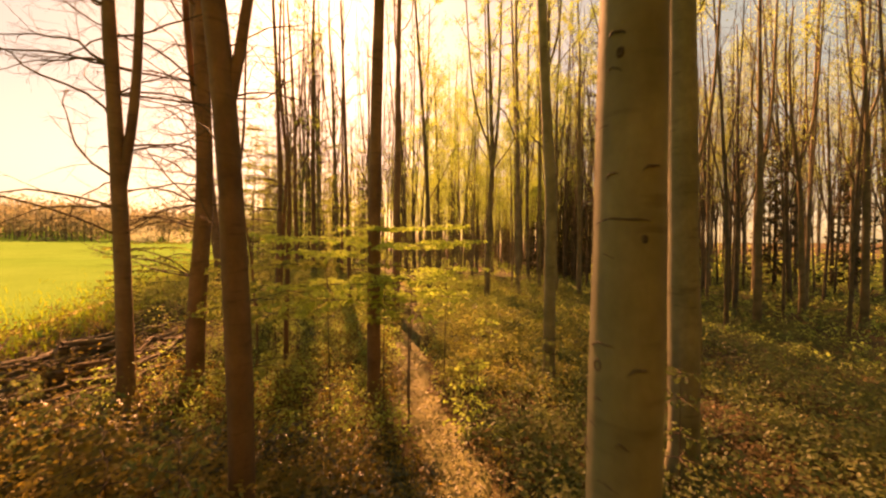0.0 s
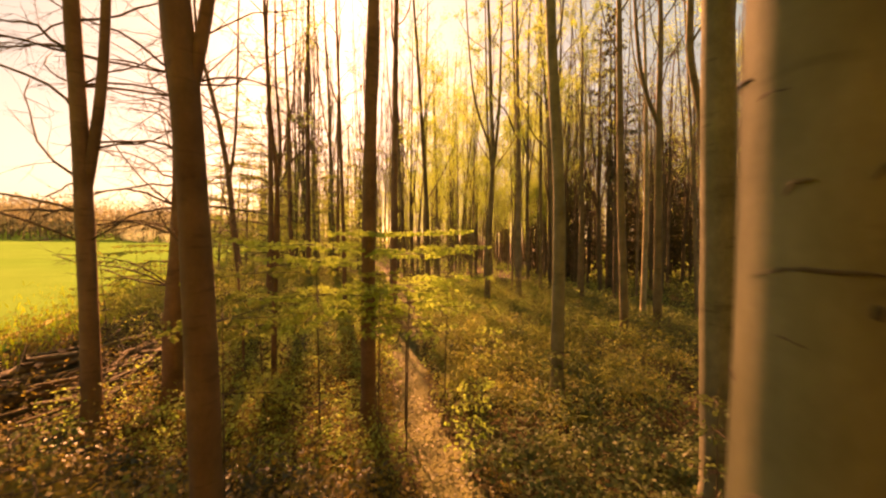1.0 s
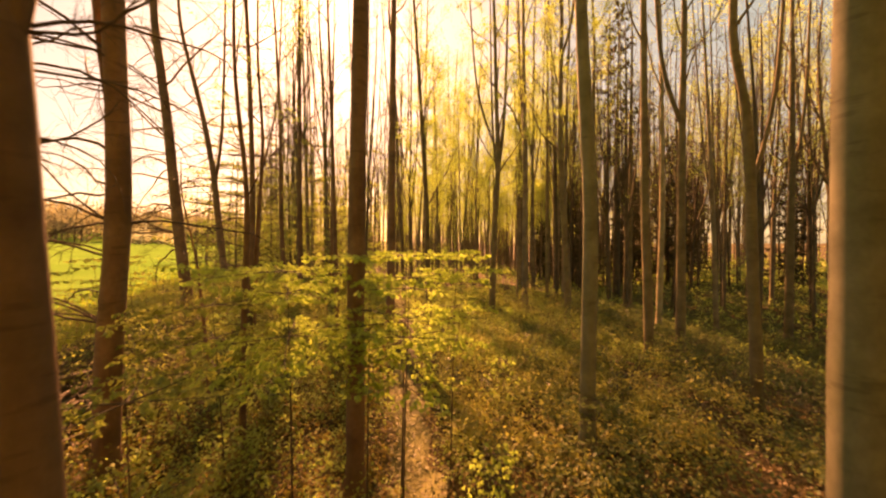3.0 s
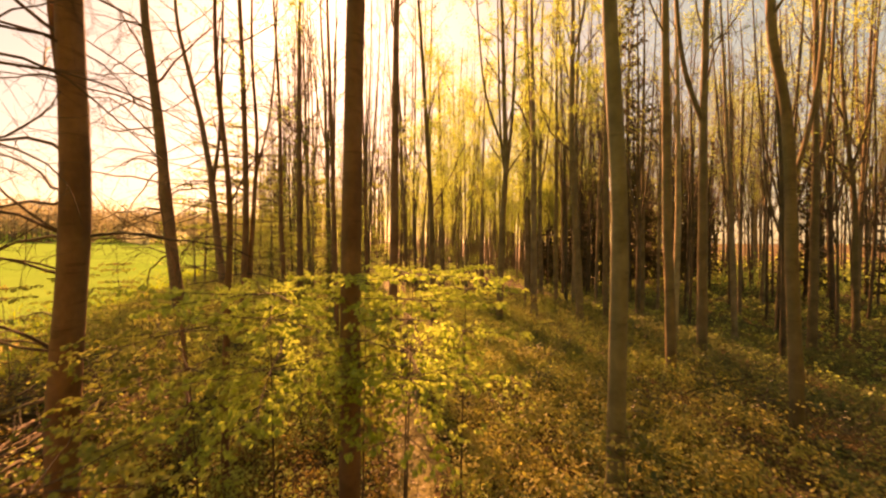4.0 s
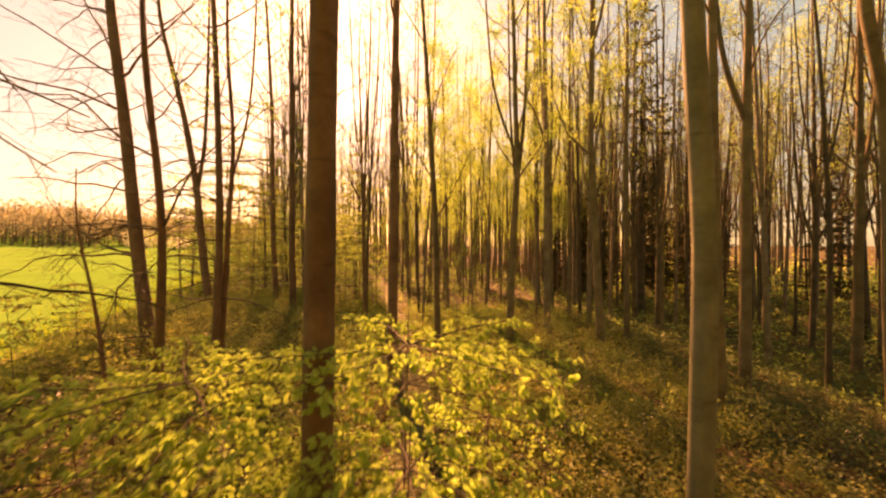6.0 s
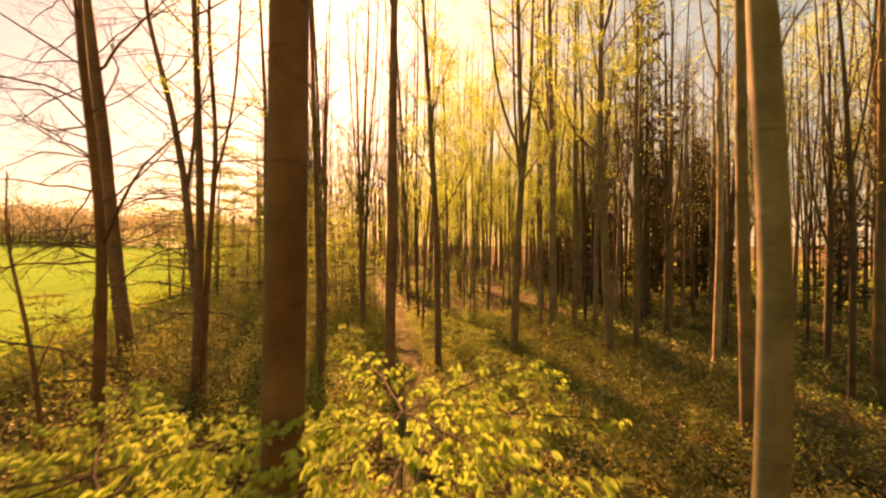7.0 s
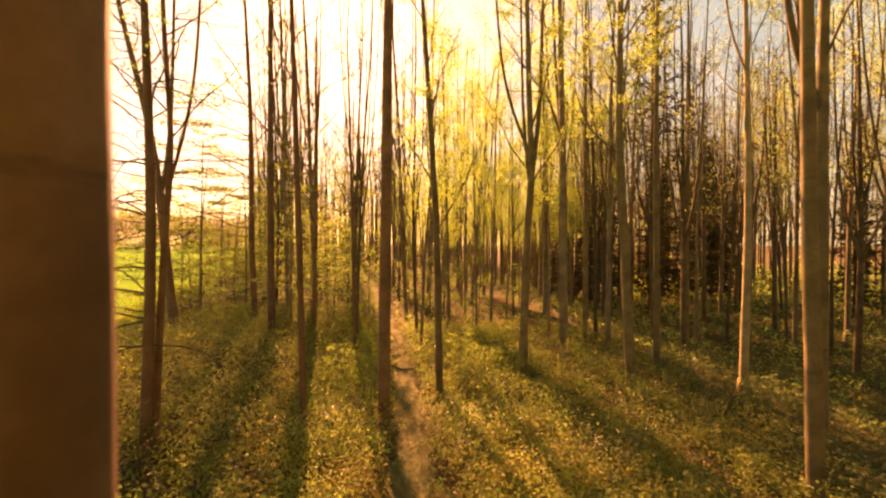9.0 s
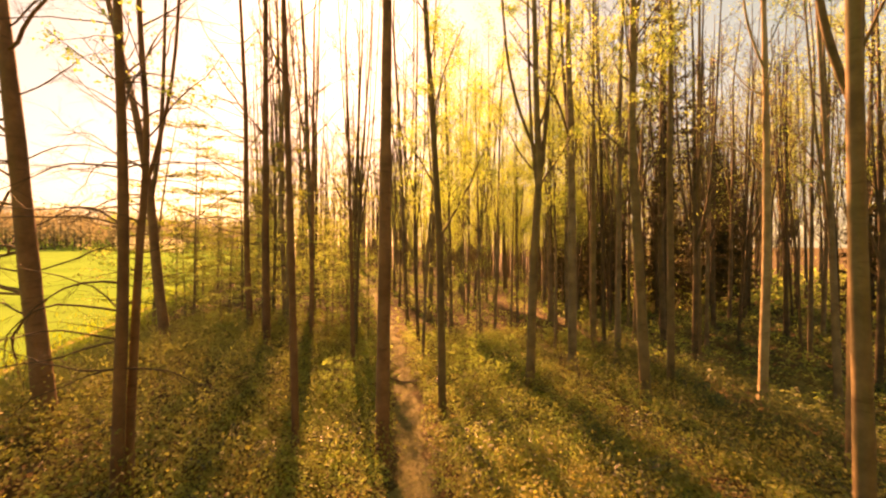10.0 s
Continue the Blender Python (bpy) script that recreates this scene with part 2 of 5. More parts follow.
# ---- mesh helpers ----
class Bag:
    """Collects vertices and faces for one mesh."""

    def __init__(self):
        self.v, self.q, self.t, self.n = [], [], [], 0

    def add(self, verts, quads=None, tris=None):
        verts = np.asarray(verts, float).reshape(-1, 3)
        if quads is not None and len(quads):
            self.q.append(np.asarray(quads, int).reshape(-1, 4) + self.n)
        if tris is not None and len(tris):
            self.t.append(np.asarray(tris, int).reshape(-1, 3) + self.n)
        self.v.append(verts)
        self.n += len(verts)

    def tube(self, pts, radii, sides=6, lobes=None, cap=True):
        pts = np.asarray(pts, float)
        radii = np.asarray(radii, float)
        tang = np.gradient(pts, axis=0)
        tang /= np.linalg.norm(tang, axis=1)[:, None] + 1e-9
        mean = tang.mean(axis=0)
        ref = np.array([0.0, 1.0, 0.0]) if abs(mean[1]) < 0.8 * np.linalg.norm(mean) else np.array([1.0, 0.0, 0.0])
        a = np.cross(tang, ref)
        a /= np.linalg.norm(a, axis=1)[:, None] + 1e-9
        b = np.cross(tang, a)
        ang = np.linspace(0, 2 * np.pi, sides, endpoint=False)
        rr = radii[:, None] * np.ones(sides)[None, :]
        if lobes is not None:
            rr = rr * lobes(ang)
        ring = pts[:, None, :] + rr[..., None] * (np.cos(ang)[None, :, None] * a[:, None, :] + np.sin(ang)[None, :, None] * b[:, None, :])
        k = len(pts)
        i = np.arange(k - 1)[:, None] * sides
        j = np.arange(sides)[None, :]
        j2 = (j + 1) % sides
        quads = np.stack([i + j, i + sides + j, i + sides + j2, i + j2], -1).reshape(-1, 4)
        if not cap:
            self.add(ring.reshape(-1, 3), quads)
            return
        tip = k * sides
        last = (k - 1) * sides
        jj = np.arange(sides)
        tris = np.stack([last + jj, np.full(sides, tip), last + (jj + 1) % sides], -1)
        self.add(np.vstack([ring.reshape(-1, 3), pts[-1:]]), quads, tris)

    def leaves(self, pos, up, size, wide=0.62, gen=None, along=None, full=False):
        """Leaves at pos: up is each one's normal, size its length; full gives each a pointed oval folded at the midrib."""
        gen = gen or rng
        pos = np.asarray(pos, float)
        n = len(pos)
        if n == 0:
            return
        up = np.asarray(up, float) + gen.normal(0, 1e-3, (n, 3))
        up /= np.linalg.norm(up, axis=1)[:, None]
        d = gen.normal(0, 1, (n, 3)) if along is None else np.asarray(along, float) + gen.normal(0, 0.25, (n, 3))
        d -= (d * up).sum(1)[:, None] * up
        d /= np.linalg.norm(d, axis=1)[:, None] + 1e-9
        s = np.cross(d, up)
        size = np.broadcast_to(np.asarray(size, float), (n,))[:, None]
        if full:
            w = wide * 0.5
            shape = [(0, 0, 0), (0.35, w, 0.1), (0.72, w * 0.75, 0.08), (1.0, 0, -0.06), (0.72, -w * 0.75, 0.08), (0.35, -w, 0.1)]
            vs = np.stack([pos + size * (x * d + y * s + z * up) for x, y, z in shape], 1)
            base = np.arange(n)[:, None] * 6
            quads = np.concatenate([base + np.array([[0, 3, 2, 1]]), base + np.array([[0, 5, 4, 3]])])
        else:
            vs = np.stack([pos, pos + size * (0.45 * d + wide * 0.5 * s), pos + size * d, pos + size * (0.45 * d - wide * 0.5 * s + 0.06 * up)], 1)
            quads = np.arange(n)[:, None] * 4 + np.array([[0, 1, 2, 3]])
        self.add(vs.reshape(-1, 3), quads)

    def mesh(self, name, mat, smooth=True):
        me = bpy.data.meshes.new(name)
        v = np.vstack(self.v).astype(np.float32)
        q = np.vstack(self.q) if self.q else np.zeros((0, 4), int)
        t = np.vstack(self.t) if self.t else np.zeros((0, 3), int)
        me.vertices.add(len(v))
        me.vertices.foreach_set("co", v.ravel())
        me.loops.add(q.size + t.size)
        me.loops.foreach_set("vertex_index", np.concatenate([q.ravel(), t.ravel()]).astype(np.int32))
        me.polygons.add(len(q) + len(t))
        starts = np.concatenate([np.arange(len(q)) * 4, q.size + np.arange(len(t)) * 3])
        me.polygons.foreach_set("loop_start", starts.astype(np.int32))
        me.polygons.foreach_set("use_smooth", np.full(len(q) + len(t), smooth))
        me.update(calc_edges=True)
        me.validate()
        me.materials.append(mat)
        return me


def part(name, bag, mat, parent, label="", smooth=True):
    ob = new(name, bag.mesh(name, mat, smooth))
    if parent is not None:
        ob.parent = parent
    if label:
        ob["label"] = label
    return ob


def thing(name, at, label, category, group="", kind=""):
    ob = new(name)
    ob.matrix_world = pose(*at)
    ob.empty_display_size = 0.2
    return tagged(ob, label, category, group, kind)


def smoothstep(a, b, x):
    u = np.clip((np.asarray(x, float) - a) / (b - a), 0, 1)
    return u * u * (3 - 2 * u)


# ---- the lie of the land ----
def edge_x(y):
    """Where the wood ends and the field begins."""
    return -5.2 - 0.40 * np.asarray(y, float)


def waves(x, y):
    return 0.045 * np.sin(1.3 * x + 0.6 * y) * np.sin(0.9 * y - 0.4 * x) + 0.03 * np.sin(2.7 * x + 1.1) * np.cos(2.1 * y) + 0.02 * np.sin(5.1 * x - 3.7 * y)


PATH_Y = np.array([-4, 2, 5.1, 7, 9.4, 12, 16.5, 19, 22.7, 27, 41, 60])
PATH_X = np.array([1.6, 0.9, 0.36, -0.2, -0.72, -1.15, -1.3, -1.7, -2.3, -3.1, -6.6, -12])


def path_x(y):
    return np.interp(y, PATH_Y, PATH_X)


def strip_x(y):
    """The line of the leaf-strewn strip beside the ditch."""
    return np.interp(y, [4, 5.8, 11, 14, 19, 25, 32], [4.4, 4.6, 5.9, 5.5, 4.9, 4.5, 4.1])


def ground_z(x, y):
    x, y = np.asarray(x, float), np.asarray(y, float)
    g = -1.4 - 0.17 * np.clip(x - 6.5, 0, 9) + 1.2 * smoothstep(-2.6, -9.5, x) * smoothstep(-4, 4, y) + 0.1 * smoothstep(26, 36, y)
    g = g - 0.35 * np.exp(-((x - strip_x(y) - 1.9) / 0.8) ** 2) * smoothstep(4, 9, y) * (1 - smoothstep(24, 30, y))
    out = edge_x(y) - x
    g = g - 0.12 * smoothstep(0, 3, out) + 0.35 * smoothstep(0, 30, out) * smoothstep(0, -3, g + 0.3)
    far = np.hypot(x, y)
    g = g + 0.022 * np.clip(-x - 60, 0, 400) + 0.06 * np.clip(far - 230, 0, 260) * smoothstep(0, 60, out)
    amp = 1 - 0.75 * smoothstep(0, 2, out)
    g = g + waves(x, y) * amp
    g = g - 0.07 * np.exp(-((x - path_x(y)) / 0.55) ** 2)
    return g


def graded(lo, hi, near_lo, near_hi, step, grow=1.16):
    mid = list(np.arange(near_lo, near_hi + step / 2, step))
    a, s = near_lo, step
    left = []
    while a > lo:
        s *= grow
        a -= s
        left.append(max(a, lo))
    b, s = mid[-1], step
    right = []
    while b < hi:
        s *= grow
        b += s
        right.append(min(b, hi))
    return np.array(left[::-1] + mid + right)


def sheet(name, xs, ys, mat, lift=0.0):
    X, Y = np.meshgrid(xs, ys)
    bag = Bag()
    nx, ny = len(xs), len(ys)
    i = (np.arange(ny - 1)[:, None] * nx + np.arange(nx - 1)[None, :]).ravel()
    bag.add(np.stack([X, Y, ground_z(X, Y) + lift], -1), np.stack([i, i + 1, i + nx + 1, i + nx], -1))
    return part(name, bag, mat, None)


ground = sheet("ground", graded(-1600, 1600, -13, 14, 0.24), graded(-300, 1600, -2, 30, 0.24), FLOOR)
tagged(ground, "brown woodland floor of soil and rotted leaves", "ground", kind="structure")


def strip(name, ys, centre, half, mat, lift, label, category, ragged=0.12, seed=3, cols=9):
    """A band of ground along a line, with ragged edges."""
    gen = np.random.default_rng(seed)
    bag = Bag()
    ys = np.asarray(ys, float)
    ph = gen.uniform(0, 6.28, 6)
    l = half + ragged * (0.6 * np.sin(1.7 * ys + ph[0]) + 0.5 * np.sin(4.1 * ys + ph[1]) + 0.3 * np.sin(9 * ys + ph[2]))
    r = half + ragged * (0.6 * np.sin(1.5 * ys + ph[3]) + 0.5 * np.sin(4.6 * ys + ph[4]) + 0.3 * np.sin(8 * ys + ph[5]))
    u = np.linspace(0, 1, cols)
    c = centre(ys)
    X = (c - l)[:, None] + u[None, :] * (l + r)[:, None]
    Y = np.repeat(ys[:, None], cols, 1)
    i = (np.arange(len(ys) - 1)[:, None] * cols + np.arange(cols - 1)[None, :]).ravel()
    edge = np.where((u == 0) | (u == 1), -0.02, lift)[None, :]
    bag.add(np.stack([X, Y, ground_z(X, Y) + edge], -1), np.stack([i, i + 1, i + cols + 1, i + cols], -1))
    return tagged(part(name, bag, mat, None), label, category, kind="structure")


strip("path", np.arange(-3, 55, 0.12), path_x, 0.46, PATH_SOIL, 0.03, "narrow trodden footpath of pale dry soil and leaves", "path", 0.16)

# the field: a sheet that begins at the wood's edge
fbag = Bag()
fy = graded(-300, 1500, -2, 40, 0.5, 1.18)
fu = np.concatenate([np.linspace(0, 6, 25), 6 * 1.22 ** np.arange(1, 28)])
FY, FU = np.meshgrid(fy, fu, indexing="ij")
FX = edge_x(FY) - 0.4 - 0.4 * np.sin(1.1 * FY) * np.exp(-FU) - FU
fi = (np.arange(len(fy) - 1)[:, None] * len(fu) + np.arange(len(fu) - 1)[None, :]).ravel()
fz = ground_z(FX, FY) + np.where(FU < 0.01, -0.03, 0.05)
fbag.add(np.stack([FX, FY, fz], -1), np.stack([fi, fi + len(fu), fi + len(fu) + 1, fi + 1], -1))
tagged(part("field", fbag, FIELD, None), "bright green field of young crop beside the wood", "field", kind="structure")
strip("field_track", np.arange(2, 60, 0.4), lambda y: edge_x(y) - 1.5, 0.2, TRACK, 0.075, "pale worn track along the field edge", "track", 0.06, 5)


# ---- trees ----
def curve(pts, n):
    """A smooth line through pts."""
    pts = np.asarray(pts, float)
    s = np.concatenate([[0], np.cumsum(np.linalg.norm(np.diff(pts, axis=0), axis=1))])
    u = np.linspace(0, s[-1], n)
    out = np.stack([np.interp(u, s, pts[:, k]) for k in range(3)], -1)
    for _ in range(3):
        out[1:-1] = 0.25 * out[:-2] + 0.5 * out[1:-1] + 0.25 * out[2:]
    return out


def bough(gen, start, way, length, bend=0.35, lift=0.0, n=7):
    """The bent line of a branch."""
    p, d = np.array(start, float), np.array(way, float)
    d /= np.linalg.norm(d)
    pts = [p.copy()]
    step = length / (n - 1)
    for _ in range(n - 1):
        d = d + gen.normal(0, bend / 3, 3) + np.array([0, 0, lift / n])
        d /= np.linalg.norm(d)
        p = p + d * step
        pts.append(p.copy())
    return np.array(pts)


def twig_set(gen, bag, crown, line, r, length, count, leafy, leaf, droop=0.0, fine=2, spread=0.9, cuts=5, loose=0.07):
    """Side twigs along a branch, twigs on those, and leaves near the ends."""
    tips = []
    for _ in range(count):
        u = gen.uniform(0.2, 1.0)
        f = u * (len(line) - 1)
        i = min(int(f), len(line) - 2)
        p = line[i] + (f - i) * (line[i + 1] - line[i])
        d = line[i + 1] - line[i]
        d = d / (np.linalg.norm(d) + 1e-9) + gen.normal(0, spread, 3) * np.array([1, 1, 0.6]) + np.array([0, 0, -droop])
        tl = length * gen.uniform(0.5, 1.1) * (1.1 - 0.6 * u)
        tw = bough(gen, p, d, tl, 0.5, 0.15 - droop, cuts)
        bag.tube(tw, np.linspace(r, r * 0.25, cuts), 3, cap=False)
        tips.append(tw)
        for _ in range(fine):
            k = gen.integers(1, cuts - 1)
            d2 = tw[k + 1] - tw[k]
            d2 = d2 / (np.linalg.norm(d2) + 1e-9) + gen.normal(0, 0.7, 3) + np.array([0, 0, -droop])
            t2 = bough(gen, tw[k], d2, tl * gen.uniform(0.3, 0.6), 0.5, 0.1 - droop, cuts - 1)
            bag.tube(t2, np.linspace(r * 0.55, r * 0.15, cuts - 1), 3, cap=False)
            tips.append(t2)
    if leafy and crown is not None:
        for tw in tips:
            k = gen.poisson(leafy)
            if k:
                f = gen.uniform(0.3, 1, k) * (len(tw) - 1)
                i = np.minimum(f.astype(int), len(tw) - 2)
                p = tw[i] + (f - i)[:, None] * (tw[i + 1] - tw[i]) + gen.normal(0, loose, (k, 3))
                crown.leaves(p, np.array([0, 0, 0.4]) + gen.normal(0, 0.7, (k, 3)), leaf * gen.uniform(0.7, 1.25, k), gen=gen)


def beech(at, axis, radius, height, label, seed, limbs=8, first=0.38, leafy=5.0, leaf=0.11, sides=12, stems=(), bare=(), group="", twigs=7, mat=None, far=False, boughs=None):
    """A tall beech: trunk along axis (height, sideways), limbs, twigs, crown. stems: forks (height, sideways at top, top height, radius share).
    bare: leafless boughs (height, compass degrees, length, lift)."""
    gen = np.random.default_rng(seed)
    mat = mat or BARK
    tree = thing("beech_tree", at, label, "tree", group)
    top_z, top_dx = axis[-1]
    if top_z < height:
        slope = np.clip((axis[-1][1] - axis[-2][1]) / max(0.5, axis[-1][0] - axis[-2][0]), -0.06, 0.06)
        axis = list(axis) + [(top_z + (height - top_z) * 0.5, top_dx + slope * (height - top_z) * 0.4 + gen.normal(0, 0.1)), (height, top_dx + slope * (height - top_z) * 0.5 + gen.normal(0, 0.2))]
    if axis[0][0] > -0.3:
        axis = [(-0.35, axis[0][1])] + list(axis)
    line = curve([(dx, gen.normal(0, 0.02) if z > 1 else 0, z) for z, dx in axis], 22 if far else max(26, int(height * 2.2)))
    z = line[:, 2]
    phase = gen.uniform(0, 6.28, 3)
    rad = radius * np.maximum(0.12, 1 - 0.78 * np.clip((z - 1.4) / (height - 1.4), 0, 1) ** 1.15) * (1 + 0.65 * np.exp(-np.clip(z, 0, 9) / 0.16)) * (1 + 0.025 * np.sin(2.3 * z + phase[0]) + 0.015 * np.sin(5.1 * z + phase[1]))
    flare = np.exp(-np.clip(z, 0, 9) / 0.22)[:, None]
    trunk = Bag()
    trunk.tube(line, rad, sides, lambda a: 1 + flare * (0.22 * np.sin(4 * a + phase[2]) + 0.12 * np.sin(7 * a + phase[0])) + 0.025 * np.sin(3 * a + phase[1]))
    part("trunk", trunk, mat, tree)
    wood, crown = Bag(), Bag()

    def limb(start, way, length, r, lift, leafy_here, count, droop=0.0, bend=0.4):
        cuts = 6 if far else 9
        b = bough(gen, start, way, length, bend, lift, cuts)
        lb = Bag()
        lb.tube(b, np.linspace(r, r * 0.3, cuts), 4 if far else 6)
        lo = part("limb", lb, mat if r > 0.03 else TWIG, tree)
        if far:
            twig_set(gen, wood, crown, b, max(0.009, r * 0.35), length * 0.5, count, leafy_here, leaf, droop, 1, 0.75, 3, 0.28)
            return
        own = Bag()
        twig_set(gen, own, crown, b, max(0.0035, r * 0.26), length * 0.42, count, leafy_here, leaf, droop)
        tagged(part("twig_spray", own, TWIG, lo), kind="stuff")

    for hz, dx_top, z_top, share in stems:
        i = int(np.argmin(abs(z - hz)))
        p0 = line[i]
        r0 = rad[i] * share
        pts = [p0 - np.array([0, 0, 0.35]), p0 + np.array([dx_top * 0.45, 0.05, (z_top - hz) * 0.16]), p0 + np.array([dx_top * 0.8, 0.1, (z_top - hz) * 0.45]), np.array([p0[0] + dx_top, 0.15, z_top]), np.array([p0[0] + dx_top * 1.25, 0.2, z_top + 6])]
        cuts = 12 if far else 22
        sl = curve(pts, cuts)
        sb = Bag()
        sb.tube(sl, r0 * np.linspace(1, 0.35, cuts), 6 if far else 9)
        part("stem", sb, mat, tree)
        for _ in range(3 if far else 4):
            k = gen.integers(cuts * 2 // 5, cuts - 2)
            limb(sl[k], (gen.normal(0, 1), gen.normal(0, 1), 0.9), gen.uniform(1.5, 3.2), r0 * 0.3, 0.5, leafy, twigs)
    for n in range(limbs):
        u = first + (0.97 - first) * (n + gen.uniform(0, 0.8)) / limbs
        i = min(len(line) - 2, int(u * (len(line) - 1)))
        a = n * 2.4 + gen.uniform(-0.5, 0.5) + phase[0]
        rise = (0.75 if line[0, 2] < -0.3 and height > 12 and not boughs else 0.35) + 0.9 * u
        limb(line[i], (math.cos(a), math.sin(a), rise), height * gen.uniform(0.13, 0.22) * (1.25 - 0.6 * u), rad[i] * gen.uniform(0.28, 0.42), 0.5, leafy, twigs)
    for hz, deg, length, lift in bare:
        i = int(np.argmin(abs(z - hz)))
        a = radians(deg)
        limb(line[i], (math.sin(a), math.cos(a), lift + 0.25), length, min(rad[i] * 0.26, 0.007 + 0.006 * length), -0.6, 0, 10, 0.12, 0.5)
    for _ in range(boughs[0] if boughs else 0):
        hz = gen.uniform(boughs[1], boughs[2])
        i = int(np.argmin(abs(z - hz)))
        a = radians(gen.normal(-92, 32) if gen.random() < 0.8 else gen.uniform(40, 120))
        ln = gen.uniform(0.5, 1.0) * boughs[3]
        limb(line[i], (math.sin(a), math.cos(a), gen.uniform(-0.05, 0.55)), ln, min(rad[i] * 0.2, 0.007 + 0.006 * ln), -0.4, 0, 9, 0.18, 0.5)
    if wood.n:
        tagged(part("twig_spray", wood, TWIG, tree), kind="stuff")
    if crown.n:
        tagged(part("crown", crown, LEAF_CROWN, tree, "sparse yellow-green spring leaves", False), kind="stuff")
    return tree, line, rad


def rel(axis, x, y):
    g = float(ground_z(x, y))
    return g, [(z - g, dx) for z, dx in axis]


